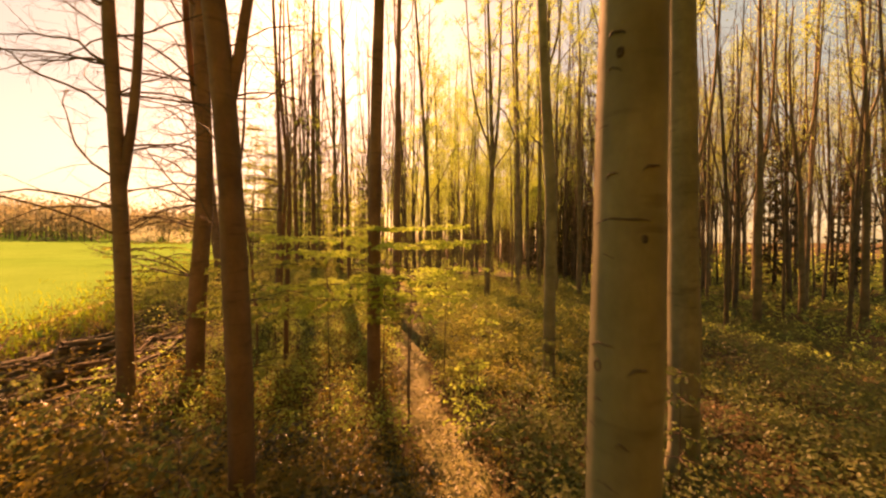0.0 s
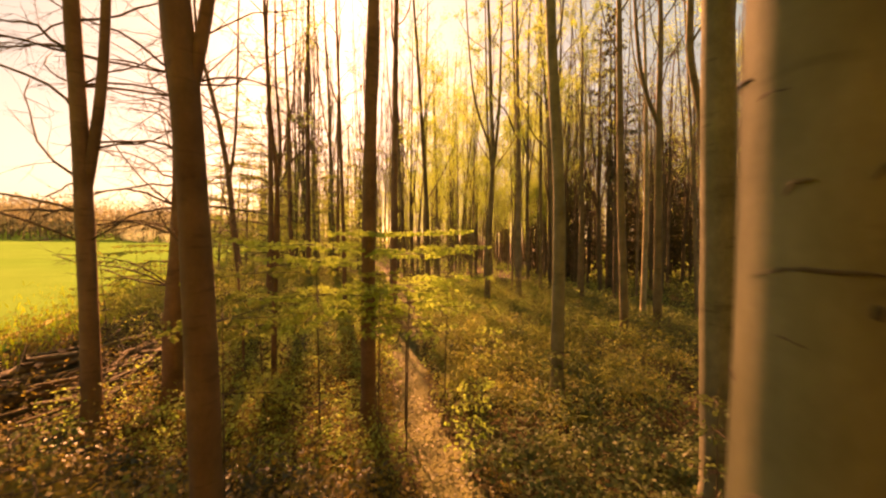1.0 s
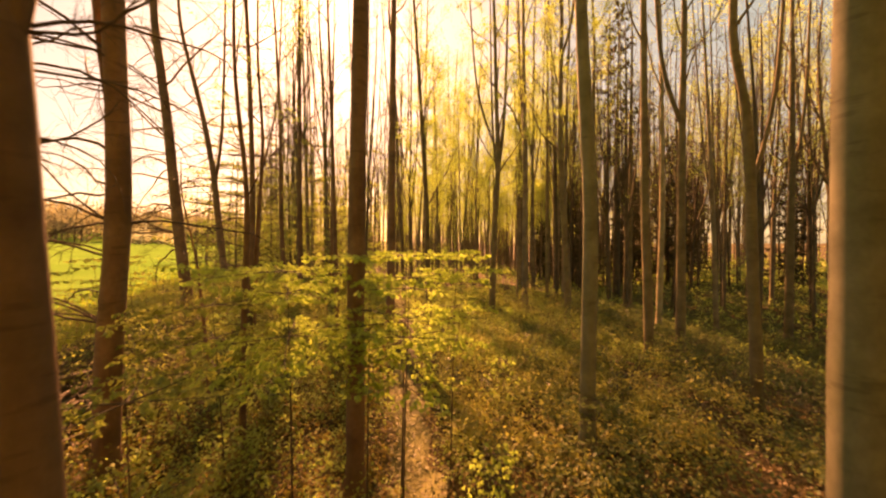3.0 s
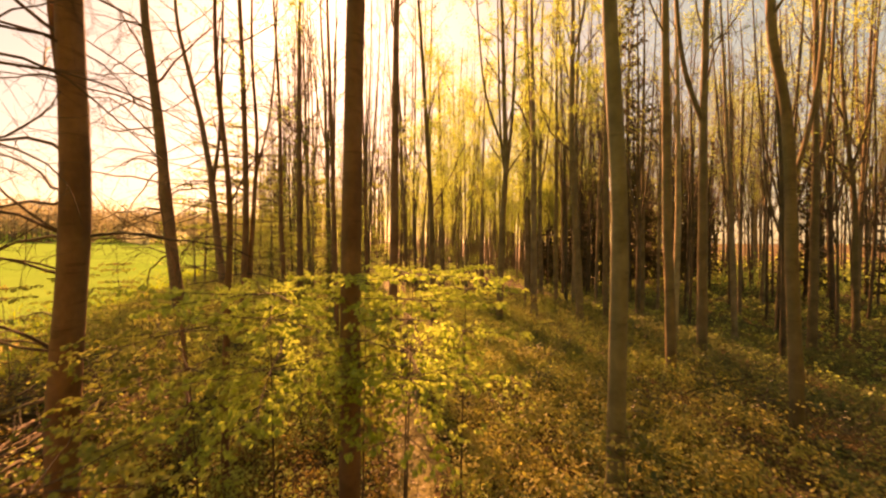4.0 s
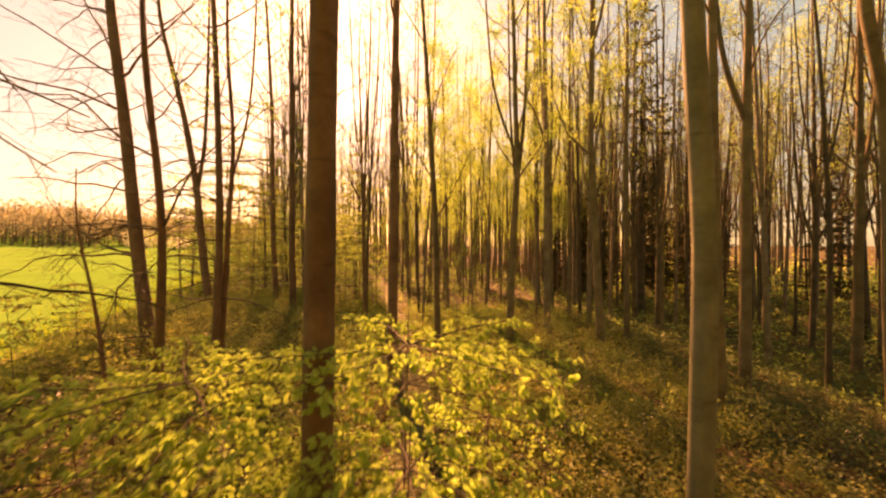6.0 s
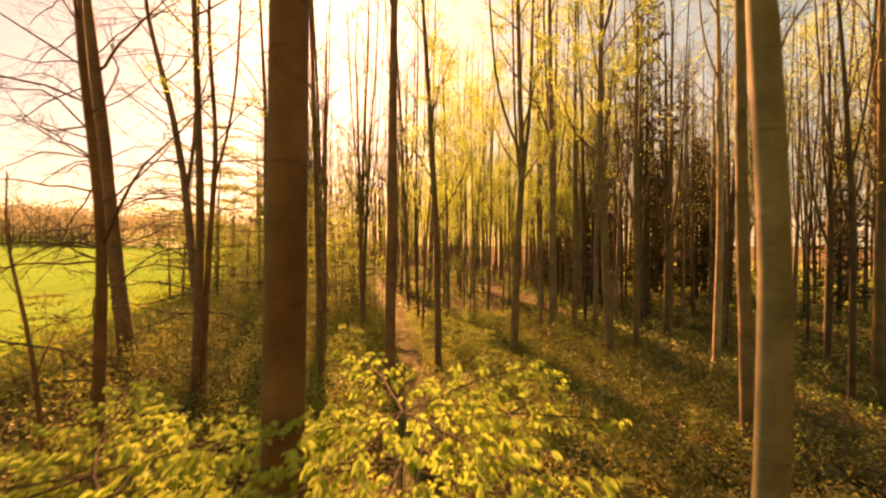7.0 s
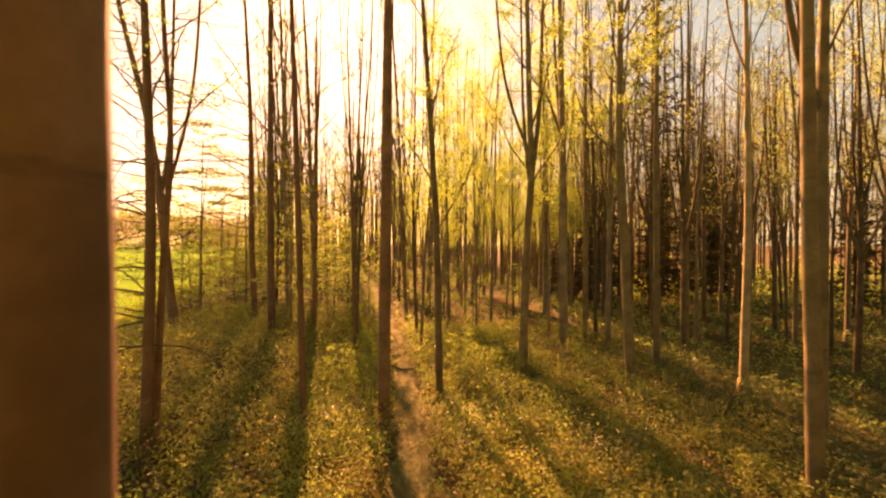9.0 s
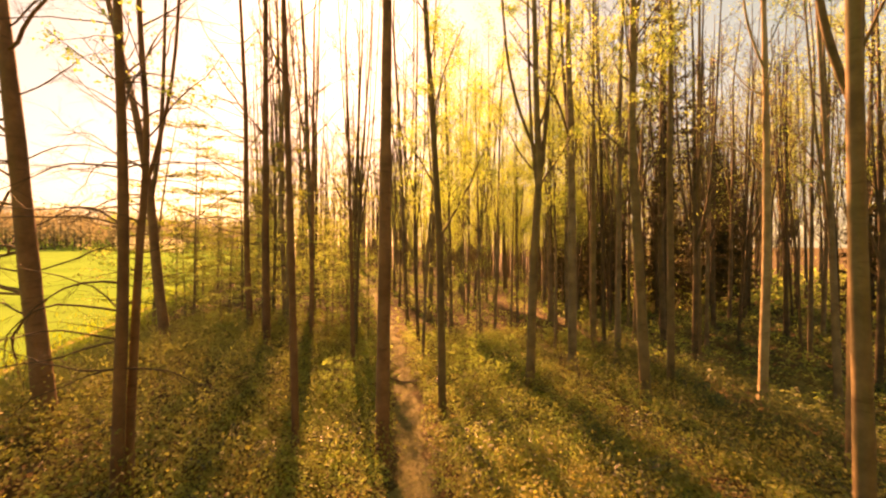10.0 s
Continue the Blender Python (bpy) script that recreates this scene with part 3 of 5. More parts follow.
GREY = "tall straight beech with smooth grey bark"
EDGE = "beech at the field edge with bare drooping boughs"
SLIM = "slender young beech with grey bark and thin twigs"
named = [
    # x, y, radius, axis (height, sideways), total height, label, first limb, forks, bare boughs
    (0.665, 1.39, 0.128, [(0, -0.03), (1.02, -0.01), (1.95, -0.01), (2.9, 0.02), (5, 0.05)], 21, "smooth pale grey beech trunk with knots and bark scars", 0.5, (), ()),
    (3.24, 5.22, 0.195, [(0.05, 0.04), (2.26, 0.0), (4.52, -0.04)], 22, GREY, 0.45, (), ()),
    (2.46, 8.83, 0.134, [(-0.3, -0.03), (2.87, 0.0), (4.0, -0.06), (5.88, -0.17)], 21, "slim straight beech with smooth grey-olive bark", 0.5, (), ()),
    (-1.41, 7.82, 0.135, [(0, -0.02), (1.29, -0.01), (2.89, 0.01), (5.27, 0.07)], 22, GREY, 0.5, (), ()),
    (-2.06, 16.92, 0.166, [(-0.9, -0.05), (3.61, 0.02), (9.38, 0.08)], 22, "tall straight beech beside the footpath", 0.5, (), ()),
    (-2.14, 3.97, 0.131, [(-0.19, 0.02), (1.87, -0.02), (3.32, -0.09), (4.47, -0.21), (6, -0.42)], 20, "dark beech trunk that leans towards the field", 0.4, ((3.3, 0.38, 7.0, 0.5),), ((3.4, 60, 1.0, 0.3),)),
    (-4.74, 7.64, 0.166, [(-0.29, -0.22), (0.77, -0.19), (2.86, 0.03), (4.23, 0.0), (5.59, -0.01)], 20, "beech with a gently bowed dark trunk", 0.35, ((4.2, -0.5, 9.0, 0.5),), ((2.4, -80, 2.2, 0.2), (2.7, -95, 2.6, 0.3), (3.2, -70, 2.4, 0.25), (3.7, -85, 2.8, 0.3), (4.4, -75, 2.6, 0.35), (5.0, -100, 3.0, 0.3))),
    (-5.5, 6.57, 0.126, [(-0.94, 0.05), (1.79, 0.01), (3.71, -0.09), (6.08, -0.15)], 19, "forked beech at the field edge with bare boughs", 0.35, ((2.9, 0.32, 6.3, 0.72),), ((2.4, -110, 2.6, 0.05), (3.0, -85, 3.0, 0.1), (3.9, -80, 3.2, 0.55), (4.4, -60, 2.8, 0.6), (4.8, -100, 3.2, 0.7), (5.3, 70, 2.4, -0.1), (4.5, 80, 2.6, -0.2), (3.6, 75, 2.0, -0.05))),
    (-9.48, 15.95, 0.19, [(-0.2, 0.3), (0.25, 0.27), (2.69, -0.06), (7.02, -0.4), (10.47, -0.86)], 20, EDGE, 0.4, (), ((2.9, -95, 3.4, -0.1), (3.6, -80, 4.0, 0.1), (4.5, -100, 4.4, 0.2), (5.2, -70, 4.2, 0.15), (6.2, -90, 4.6, 0.3), (7.2, -110, 4.4, 0.3), (8.2, -80, 4.2, 0.4), (5.6, 85, 2.0, 0.2), (6.8, 80, 2.2, 0.3), (3.4, 60, 2.2, 0.2))),
    (-3.6, 8.99, 0.058, [(0, -0.1), (1.66, -0.03), (3.29, 0.03), (4.22, -0.07), (5.37, -0.2)], 10, SLIM, 0.45, (), ((3.2, -90, 1.3, 0.3), (3.6, 80, 1.2, 0.3), (4.1, -85, 1.5, 0.3), (4.6, 95, 1.3, 0.4))),
    (-4.67, 9.53, 0.034, [(0, 0.02), (1.18, -0.07), (1.97, -0.12), (2.64, -0.27), (3.36, -0.47)], 5.2, "thin dark leaning sapling with bare twigs", 0.4, (), ((1.9, -85, 1.1, 0.1), (2.3, 80, 0.9, 0.3), (2.6, -90, 1.5, 0.05), (3.0, -70, 1.6, 0.2))),
    (-12.0, 22.8, 0.18, [(-0.2, 0.4), (0.79, 0.27), (2.1, 0.1), (6.02, -0.25), (9.14, -0.82), (13.78, -1.95)], 19, EDGE, 0.45, ((5.8, 0.5, 11.5, 0.6),), ((4.2, -90, 3.0, 0.1), (5.0, -80, 3.4, 0.2), (6.4, -100, 3.6, 0.3), (4.6, -60, 2.8, 0.2))),
    (-6.0, 14.2, 0.095, [(-0.47, -0.19), (3.18, -0.02), (5.09, -0.03), (7.94, -0.09)], 17, SLIM, 0.44, (), ((4.0, -80, 2.2, 0.1), (5.0, -95, 2.4, 0.2), (2.8, -90, 2.6, 0.0), (3.4, -100, 2.4, 0.1))),
    (-5.5, 14.4, 0.07, [(0.0, -0.62), (0.69, -0.6), (3.66, -0.39), (5.62, -0.26), (8.07, -0.46)], 14, SLIM, 0.46, ((5.4, 0.55, 9.0, 0.6),), ((5.0, -85, 2.0, 0.3),)),
    (-9.78, 25.4, 0.138, [(-1.0, 0.21), (3.43, 0.02), (9.92, -0.01), (15.09, -0.25)], 21, EDGE, 0.35, (), ((5.0, -90, 3.6, 0.0), (6.2, -80, 4.0, 0.1), (7.4, -100, 4.0, 0.2), (8.6, -75, 3.8, 0.3), (10.0, -95, 3.8, 0.4), (4.2, -110, 3.2, -0.1))),
    (-7.83, 23.1, 0.153, [(-0.9, 0.05), (3.48, 0.02), (13.62, 0.05)], 22, GREY, 0.4, (), ((8, -80, 3.0, 0.5), (10, 60, 3.0, 0.5))),
    (-4.1, 16.5, 0.088, [(-1.4, 0.09), (3.54, -0.02), (8.0, -0.12)], 18, SLIM, 0.45, (), ()),
    (-6.6, 24.9, 0.11, [(-1.4, -0.02), (3.39, 0.03), (13.48, 0.14)], 16, SLIM, 0.35, (), ()),
    (-4.2, 22.5, 0.084, [(-0.9, 0.04), (3.49, -0.02), (9.98, -0.16)], 15, SLIM, 0.4, (), ()),
    (-0.75, 19.2, 0.118, [(-0.7, 0.06), (3.9, -0.02), (7.76, -0.24), (11.1, -0.46)], 20, "beech with a slightly swayed trunk beside the footpath", 0.28, (), ()),
    (2.6, 21.5, 0.157, [(-0.9, -0.18), (3.51, -0.05), (6.53, 0.15), (8.54, 0.05), (12.54, -0.06)], 21, "multi-stemmed beech that forks above head height", 0.3, ((6.3, 0.45, 13, 0.75), (6.0, -0.35, 12, 0.5), (7.2, -1.35, 13.5, 0.5)), ()),
    (5.75, 20.3, 0.165, [(-1.25, 0.18), (3.54, -0.08), (7.2, -0.31), (11.76, -0.26)], 21, "beech with a slightly swayed grey trunk", 0.4, ((11.3, 0.7, 15, 0.7),), ()),
    (7.8, 22.2, 0.129, [(-1.5, 0.04), (3.5, 0.01), (6.66, -0.04), (12.96, -0.03)], 21, GREY, 0.5, (), ()),
    (11.4, 22.3, 0.157, [(-1.9, -0.06), (3.5, 0.08), (7.73, 0.03), (13.0, -0.1)], 22, "pale sunlit beech with flared roots, sunlight put into its bark colour", 0.4, ((10.5, -0.8, 14, 0.5),), ()),
    (6.45, 14.2, 0.141, [(-0.9, -0.02), (0.93, -0.09), (3.66, -0.21), (7.87, -0.27)], 21, GREY, 0.5, (), ()),
    (9.07, 16.9, 0.17, [(-0.84, 0.04), (7.31, 0.0), (11.33, 0.05)], 21, "forked beech with an elbowed side stem", 0.5, ((7.2, -0.95, 11.5, 0.75),), ()),
    (7.4, 11.3, 0.132, [(-1.07, 0.08), (2.06, -0.07), (4.18, -0.15), (5.99, -0.34), (6.96, -0.67), (8.35, -0.63)], 19, "crooked beech with an elbow high in its trunk", 0.5, ((4.0, 0.85, 8.3, 0.5),), ()),
    (13.0, 28.0, 0.148, [(-2.0, -0.38), (7.81, -0.4), (16.63, -0.39)], 22, GREY, 0.35, (), ()),
    (7.0, 26.6, 0.128, [(-1.43, -0.38), (15.77, -0.43)], 22, GREY, 0.4, (), ()),
    (6.54, 34.0, 0.186, [(-0.98, 0.01), (10.93, -0.13)], 22, GREY, 0.45, (), ()),
    (17.8, 21.8, 0.2, [(-2.23, -0.02), (6, 0.0), (15.51, -0.13)], 22, "dark straight beech with a second stem", 0.35, ((5.8, 0.95, 15, 0.6),), ()),
    (23.4, 25.0, 0.18, [(-2.11, -0.08), (5, -0.3), (10.3, -1.03)], 20, "forked beech with ascending bare limbs", 0.42, ((6.2, -1.9, 12, 0.6), (7.0, 1.5, 13.5, 0.75), (10.0, -1.2, 15, 0.5)), ()),
    (24.0, 22.0, 0.2, [(-2.26, 0.08), (8, 0.0), (15.63, -0.45)], 21, "dark forked beech with fine bare twigs", 0.38, ((9.0, 1.4, 15, 0.65), (8.0, -1.1, 14, 0.45)), ()),
]
# fine bare boughs on the trees along the field: how many, from, to, length
EDGE_BOUGHS = {5: (3, 2.2, 5, 1.2), 6: (14, 2.0, 7, 2.6), 7: (22, 2.2, 8, 2.8), 8: (26, 1.6, 12, 4.6), 9: (5, 2.5, 6, 1.2), 10: (9, 1.0, 4, 1.6), 11: (24, 3, 14, 4.2), 12: (14, 2, 10, 2.4), 13: (6, 3, 10, 1.8), 14: (16, 4, 15, 3.4)}
LEAFY = (19, 20, 21, 22, 4, 28, 29)
placed = []
for n, (x, y, r, axis, height, label, first, stems, bare) in enumerate(named):
    g, ax = rel(axis, x, y)
    near = y < 18
    # the nearest beeches get unseen big-leaved crowns overhead, added to block sky light
    tree, line, rad = beech((x, y, g), ax, r, height, label, 100 + n, limbs=5 if height < 12 else 7 if y < 10 else 12 if x > 5 else 9, first=first, leafy=(16.0 if n in (0, 1, 2, 3, 5) else 0 if n in (6, 7, 8, 11) else 6.0 if n in (12, 13, 15) else 1.0 if x < -2 else 24.0 if n in LEAFY else 1.8 if x > 8 else 6.5) if height > 12 else 0,
                 leaf=0.24 if n in (0, 1, 2, 3, 5) else 0.07, sides=20 if y < 9 else 12, stems=[(h - g, dx, zt - g, s) for h, dx, zt, s in stems], bare=[(h - g, a, l, u) for h, a, l, u in bare], twigs=3 if y < 10 else 10 if x > 5 else 7, boughs=EDGE_BOUGHS.get(n), mat=BARK_SUNLIT if "pale sunlit" in label else BARK_GLARE if x < -1 else BARK_NEAR if n < 3 else BARK)
    placed.append((x, y, 1.0 if near else 0.8))
    if n == 0:
        first_beech, first_line, first_rad = tree, line, rad

# ---- scars and knots on the pale beech that stands nearest ----
gen = np.random.default_rng(31)


def on_trunk(h, a, off=0.0):
    i = int(np.argmin(abs(first_line[:, 2] - h)))
    return first_line[i][:2] + (first_rad[i] + off) * np.array([math.sin(a), -math.cos(a)])


for h, a, wide in [(2.28, -0.9, 0.18), (2.125, -0.67, 0.85), (2.0, -0.98, 0.3), (1.88, -1.39, 0.15), (1.695, -1.1, 0.4), (1.5, -1.17, 0.25), (1.40, -1.35, 0.35), (1.36, -0.5, 0.2), (1.21, -0.85, 0.4), (2.64, -0.9, 0.2), (2.76, -0.85, 0.25), (2.45, -1.2, 0.4),
                   (1.05, -1.2, 0.5), (0.8, -0.6, 0.6), (1.62, -0.1, 0.3), (2.3, 0.2, 0.3), (2.9, -0.7, 0.5), (3.2, -1.1, 0.4), (1.9, -2.2, 0.5), (1.3, -2.0, 0.5), (2.5, -2.0, 0.4)]:
    h += 1.38
    us = np.linspace(-1, 1, 9)
    pts = [(*on_trunk(h, a + wide * u, -0.0015), h + 0.014 * (1 - u * u) + 0.008 * u * math.sin(9 * h) + 0.003 * math.sin(5 * u + h)) for u in us]
    b = Bag()
    b.tube(pts, (0.0026 + 0.0028 * abs(math.sin(7 * h))) * (1.05 - us ** 2) + 0.0008, 5)
    part("bark_scar", b, SCAR, first_beech)
for h, a, s in [(1.63, -1.19, 0.02), (2.07, 0.01, 0.010), (2.7, -0.75, 0.014), (1.02, -0.9, 0.024)]:
    h += 1.38
    b = Bag()
    p = on_trunk(h, a, -0.004)
    way = np.array([math.sin(a), -math.cos(a), 0])
    side = np.array([math.cos(a), math.sin(a), 0])
    ang = np.linspace(0, 2 * np.pi, 12, endpoint=False)
    rings = [(1.25, 0.0), (1.0, 0.007), (0.7, 0.008), (0.45, 0.002)]
    vs = [np.array([p[0], p[1], h]) + s * k * (math.cos(t) * side * 0.8 + math.sin(t) * np.array([0, 0, 1.15])) + way * d for k, d in rings for t in ang]
    qs = [(i * 12 + j, i * 12 + (j + 1) % 12, (i + 1) * 12 + (j + 1) % 12, (i + 1) * 12 + j) for i in range(3) for j in range(12)]
    b.add(vs + [np.array([p[0], p[1], h]) + way * 0.001], qs, [(36 + j, 36 + (j + 1) % 12, 48) for j in range(12)])
    part("knot", b, SCAR, first_beech)

# ---- the wood behind: young beeches, copied ----
kinds = []
for n, (r, h, first, leafy, lab) in enumerate([
        (0.10, 19, 0.44, 27.0, "slim forest beech with yellow-green spring leaves"), (0.13, 21, 0.36, 18.0, "tall grey forest beech with sparse leaves"),
        (0.075, 15, 0.40, 27.0, "thin young forest beech with golden leaves"), (0.15, 22, 0.42, 10.0, "stout forest beech with a high crown"),
        (0.06, 10, 0.14, 9.0, "understorey beech with layered yellow leaves"), (0.12, 20, 0.30, 0.5, "nearly bare forest tree with ascending limbs"),
        (0.09, 18, 0.3, 0.2, "bare dark forest tree with fine twigs"), (0.15, 19, 0.34, 2.4, "broom-crowned beech with many ascending stems")]):
    t, _, _ = beech((-40 - 4 * n, -120, float(ground_z(-40 - 4 * n, -120))), [(0, 0), (h * 0.3, rng.normal(0, 0.14)), (h * 0.6, rng.normal(0, 0.3))], r, h, lab, 300 + n, limbs=8 if n < 5 else 6, first=first,
                    leafy=leafy, leaf=0.1, sides=7, twigs=7 if n < 5 else 12, far=True, group="trees of the wood", mat=BARK_DARK if n > 5 else BARK_WOOD,
                    stems=[(h * 0.3, 1.1, h * 0.62, 0.6), (h * 0.34, -1.3, h * 0.66, 0.55), (h * 0.4, 0.5, h * 0.7, 0.5), (h * 0.44, -0.5, h * 0.74, 0.5)] if n == 7 else
                    [(h * 0.4, 0.7, h * 0.7, 0.6), (h * 0.3, -0.9, h * 0.75, 0.5)] if n in (1, 5, 6) else [(h * 0.35, 0.8, h * 0.7, 0.55)] if n in (0, 3) else ())
    kinds.append(t)
gen = np.random.default_rng(11)
count, used = 0, set()
for _ in range(6000):
    y = 23 + 42 * gen.random() ** 0.9
    x = gen.uniform(edge_x(y) + 1.0, 0.85 * y + 12)
    if x < -0.6 - 0.5 * (y - 7.7) or abs(x - path_x(y)) < 0.9 or (x > 0.42 * y + 1 and gen.random() < 0.72):
        continue
    if any((x - a) ** 2 + (y - b) ** 2 < (1.25 * c) ** 2 for a, b, c in placed):
        continue
    if y < 50 and abs((x - 11.4) * 0.955 + (y - 22.3) * 0.296) < 1.5:   # a gap in the wood that lets the sun in
        continue
    k = int(gen.choice(7, p=[0.24, 0.16, 0.20, 0.10, 0.06, 0.13, 0.11]))
    glare = math.degrees(math.atan2(x, y - 5))
    aside = math.degrees(math.atan2(x + 0.5, y - 7))
    if -36 < glare < -5 and k != 4:   # the wood is thin towards the sun
        k = int(gen.choice([5, 6, 6, 2])) if y > 48 and glare > -12 else int(gen.choice([5, 6]))
    elif glare < 17 and k in (5, 6) and gen.random() < 0.7:
        k = int(gen.choice([0, 2]))
    elif 17 <= aside < 38 and y > 24:   # bare trees before the spruces
        k = int(gen.choice([5, 6, 6, 7, 7]))
    elif aside >= 38 and k in (0, 2, 4):
        k = int(gen.choice([1, 5, 6, 7, 7]))
    m = pose(x, y, float(ground_z(x, y)) - 0.03, gen.normal(0, 1.2), gen.normal(0, 1.2), gen.uniform(0, 360)) @ Matrix.Diagonal((*([gen.uniform(0.85, 1.15) * (1.06 if aside > 17 else 1.0)] * 3), 1))
    if k not in used:
        kinds[k].matrix_basis = m
        used.add(k)
    else:
        copy_thing(kinds[k], m)
    placed.append((x, y, 1.35))
    count += 1
    if count >= 180:
        break


# leafy crowns over the middle of the wood
gen = np.random.default_rng(83)
count = 0
for _ in range(3000):
    y = gen.uniform(32, 62)
    x = gen.uniform(-0.02 * y, 0.28 * y)
    if abs(x - path_x(y)) < 0.9 or abs((x - 11.4) * 0.955 + (y - 22.3) * 0.296) < 1.6 or any((x - a) ** 2 + (y - b) ** 2 < 1.7 for a, b, c in placed):
        continue
    copy_thing(kinds[int(gen.choice([0, 2, 2, 1]))], pose(x, y, float(ground_z(x, y)) - 0.03, gen.normal(0, 1.5), gen.normal(0, 1.5), gen.uniform(0, 360)) @ Matrix.Diagonal((*([gen.uniform(0.85, 1.1)] * 3), 1)))
    placed.append((x, y, 1.1))
    count += 1
    if count >= 30:
        break

count = 0
for _ in range(3000):   # full crowns that shade the bare trees
    y = gen.uniform(30, 50)
    x = gen.uniform(0.16 * y, 0.36 * y)
    if abs((x - 11.4) * 0.955 + (y - 22.3) * 0.296) < 1.3 or any((x - a) ** 2 + (y - b) ** 2 < 1.5 for a, b, c in placed):
        continue
    copy_thing(kinds[int(gen.choice([0, 0, 1]))], pose(x, y, float(ground_z(x, y)) - 0.03, gen.normal(0, 1.5), gen.normal(0, 1.5), gen.uniform(0, 360)) @ Matrix.Diagonal((*([gen.uniform(1.0, 1.2)] * 3), 1)))
    placed.append((x, y, 1.1))
    count += 1
    if count >= 10:
        break


def understorey(at, height, reach, tiers, seed, label, mat):
    """A young beech under the tall ones: thin stem and flat tiers of leaves one over the other."""
    gen = np.random.default_rng(seed)
    tree = thing("young_beech", at, label, "tree", "young beeches of the wood")
    stem = curve([(0, 0, -0.1), (gen.normal(0, 0.12), gen.normal(0, 0.12), height * 0.5), (gen.normal(0, 0.3), gen.normal(0, 0.3), height)], 10)
    b, wood, green = Bag(), Bag(), Bag()
    b.tube(stem, np.linspace(0.012 + 0.006 * height, 0.006, 10), 6)
    part("stem", b, BARK_WOOD, tree)
    for n in range(tiers):
        u = 0.16 + 0.82 * (n + gen.uniform(0, 0.6)) / tiers
        o = stem[min(9, int(u * 9.99))]
        for _ in range(5):
            a = gen.uniform(0, 6.283)
            ln = reach * gen.uniform(0.5, 1.15) * (1.1 - 0.65 * u)
            line = bough(gen, o, (math.cos(a), math.sin(a), 0.3), ln, 0.25, -0.3, 5)
            wood.tube(line, np.linspace(0.014, 0.004, 5), 3, cap=False)
            k = int(26 * ln)
            f = gen.uniform(0.15, 1, k) ** 0.8 * 3.99
            i = f.astype(int)
            p = line[i] + (f - i)[:, None] * (line[i + 1] - line[i])
            spread = 0.24 * ln * (1.1 - f / 4.4)
            p = p + gen.normal(0, 1, (k, 3)) * spread[:, None] * np.array([1, 1, 0.14])
            green.leaves(p, np.array([0, 0, 0.9]) + gen.normal(0, 0.4, (k, 3)), gen.uniform(0.07, 0.13, k), 0.66, gen)
    tagged(part("branch_spray", wood, TWIG, tree), kind="stuff")
    tagged(part("foliage", green, mat, tree, "flat tiers of golden-green leaves", False), kind="stuff")
    return tree


layered = [understorey((-60 - 4 * n, -120, float(ground_z(-60 - 4 * n, -120))), h, reach, tiers, 360 + n, lab, mat) for n, (h, reach, tiers, lab, mat) in enumerate([
    (5.5, 1.9, 10, "young beech with tiers of golden-green leaves", LEAF_CROWN), (8.0, 2.2, 13, "taller young beech in golden-green leaf", LEAF_OLD),
    (4.2, 1.6, 8, "low young beech with fresh yellow-green tiers", LEAF_CROWN)])]
gen = np.random.default_rng(65)
first_use, count = set(), 0
for _ in range(900):
    y = gen.uniform(25, 56)
    x = gen.uniform(edge_x(y) + 0.6, -0.1 * y)
    if abs(x - path_x(y)) < 1.3 or any((x - a) ** 2 + (y - b) ** 2 < 1.0 for a, b, c in placed) or x > -0.15 * y + 0.5:
        continue
    k = int(gen.choice([0, 1, 2]))
    m = pose(x, y, float(ground_z(x, y)) - 0.03, gen.normal(0, 2), gen.normal(0, 2), gen.uniform(0, 360)) @ Matrix.Diagonal((*([gen.uniform(0.8, 1.25)] * 3), 1))
    if k in first_use:
        copy_thing(layered[k], m)
    else:
        layered[k].matrix_basis = m
        first_use.add(k)
    placed.append((x, y, 0.9))
    count += 1
    if count >= 64:
        break
gen = np.random.default_rng(63)
for x, y in [(-10.5, 29.5), (-8.6, 27.0), (-6.2, 29.0), (-4.4, 26.6), (-7.6, 32.5), (-5.0, 33.0), (-2.2, 29.4), (-0.4, 27.5), (1.6, 31.0), (-9.8, 34.0), (-12.6, 33.5), (0.8, 25.6), (3.6, 28.2), (-3.2, 36.5)]:
    copy_thing(kinds[4], pose(x, y, float(ground_z(x, y)) - 0.03, gen.normal(0, 2), gen.normal(0, 2), gen.uniform(0, 360)) @ Matrix.Diagonal((*([gen.uniform(0.45, 0.7)] * 3), 1)))
    placed.append((x, y, 1.2))
gen = np.random.default_rng(77)
count = 0
for _ in range(3000):
    y = gen.uniform(16, 48)
    x = gen.uniform(0.5 * y + 4, 1.1 * y + 10)
    if any((x - a) ** 2 + (y - b) ** 2 < (1.7 * c) ** 2 for a, b, c in placed):
        continue
    copy_thing(kinds[int(gen.choice([6, 6, 7, 7, 1]))], pose(x, y, float(ground_z(x, y)) - 0.03, gen.normal(0, 1.5), gen.normal(0, 1.5), gen.uniform(0, 360)) @ Matrix.Diagonal((*([gen.uniform(0.95, 1.2)] * 3), 1)))
    placed.append((x, y, 1.4))
    count += 1
    if count >= 31:
        break


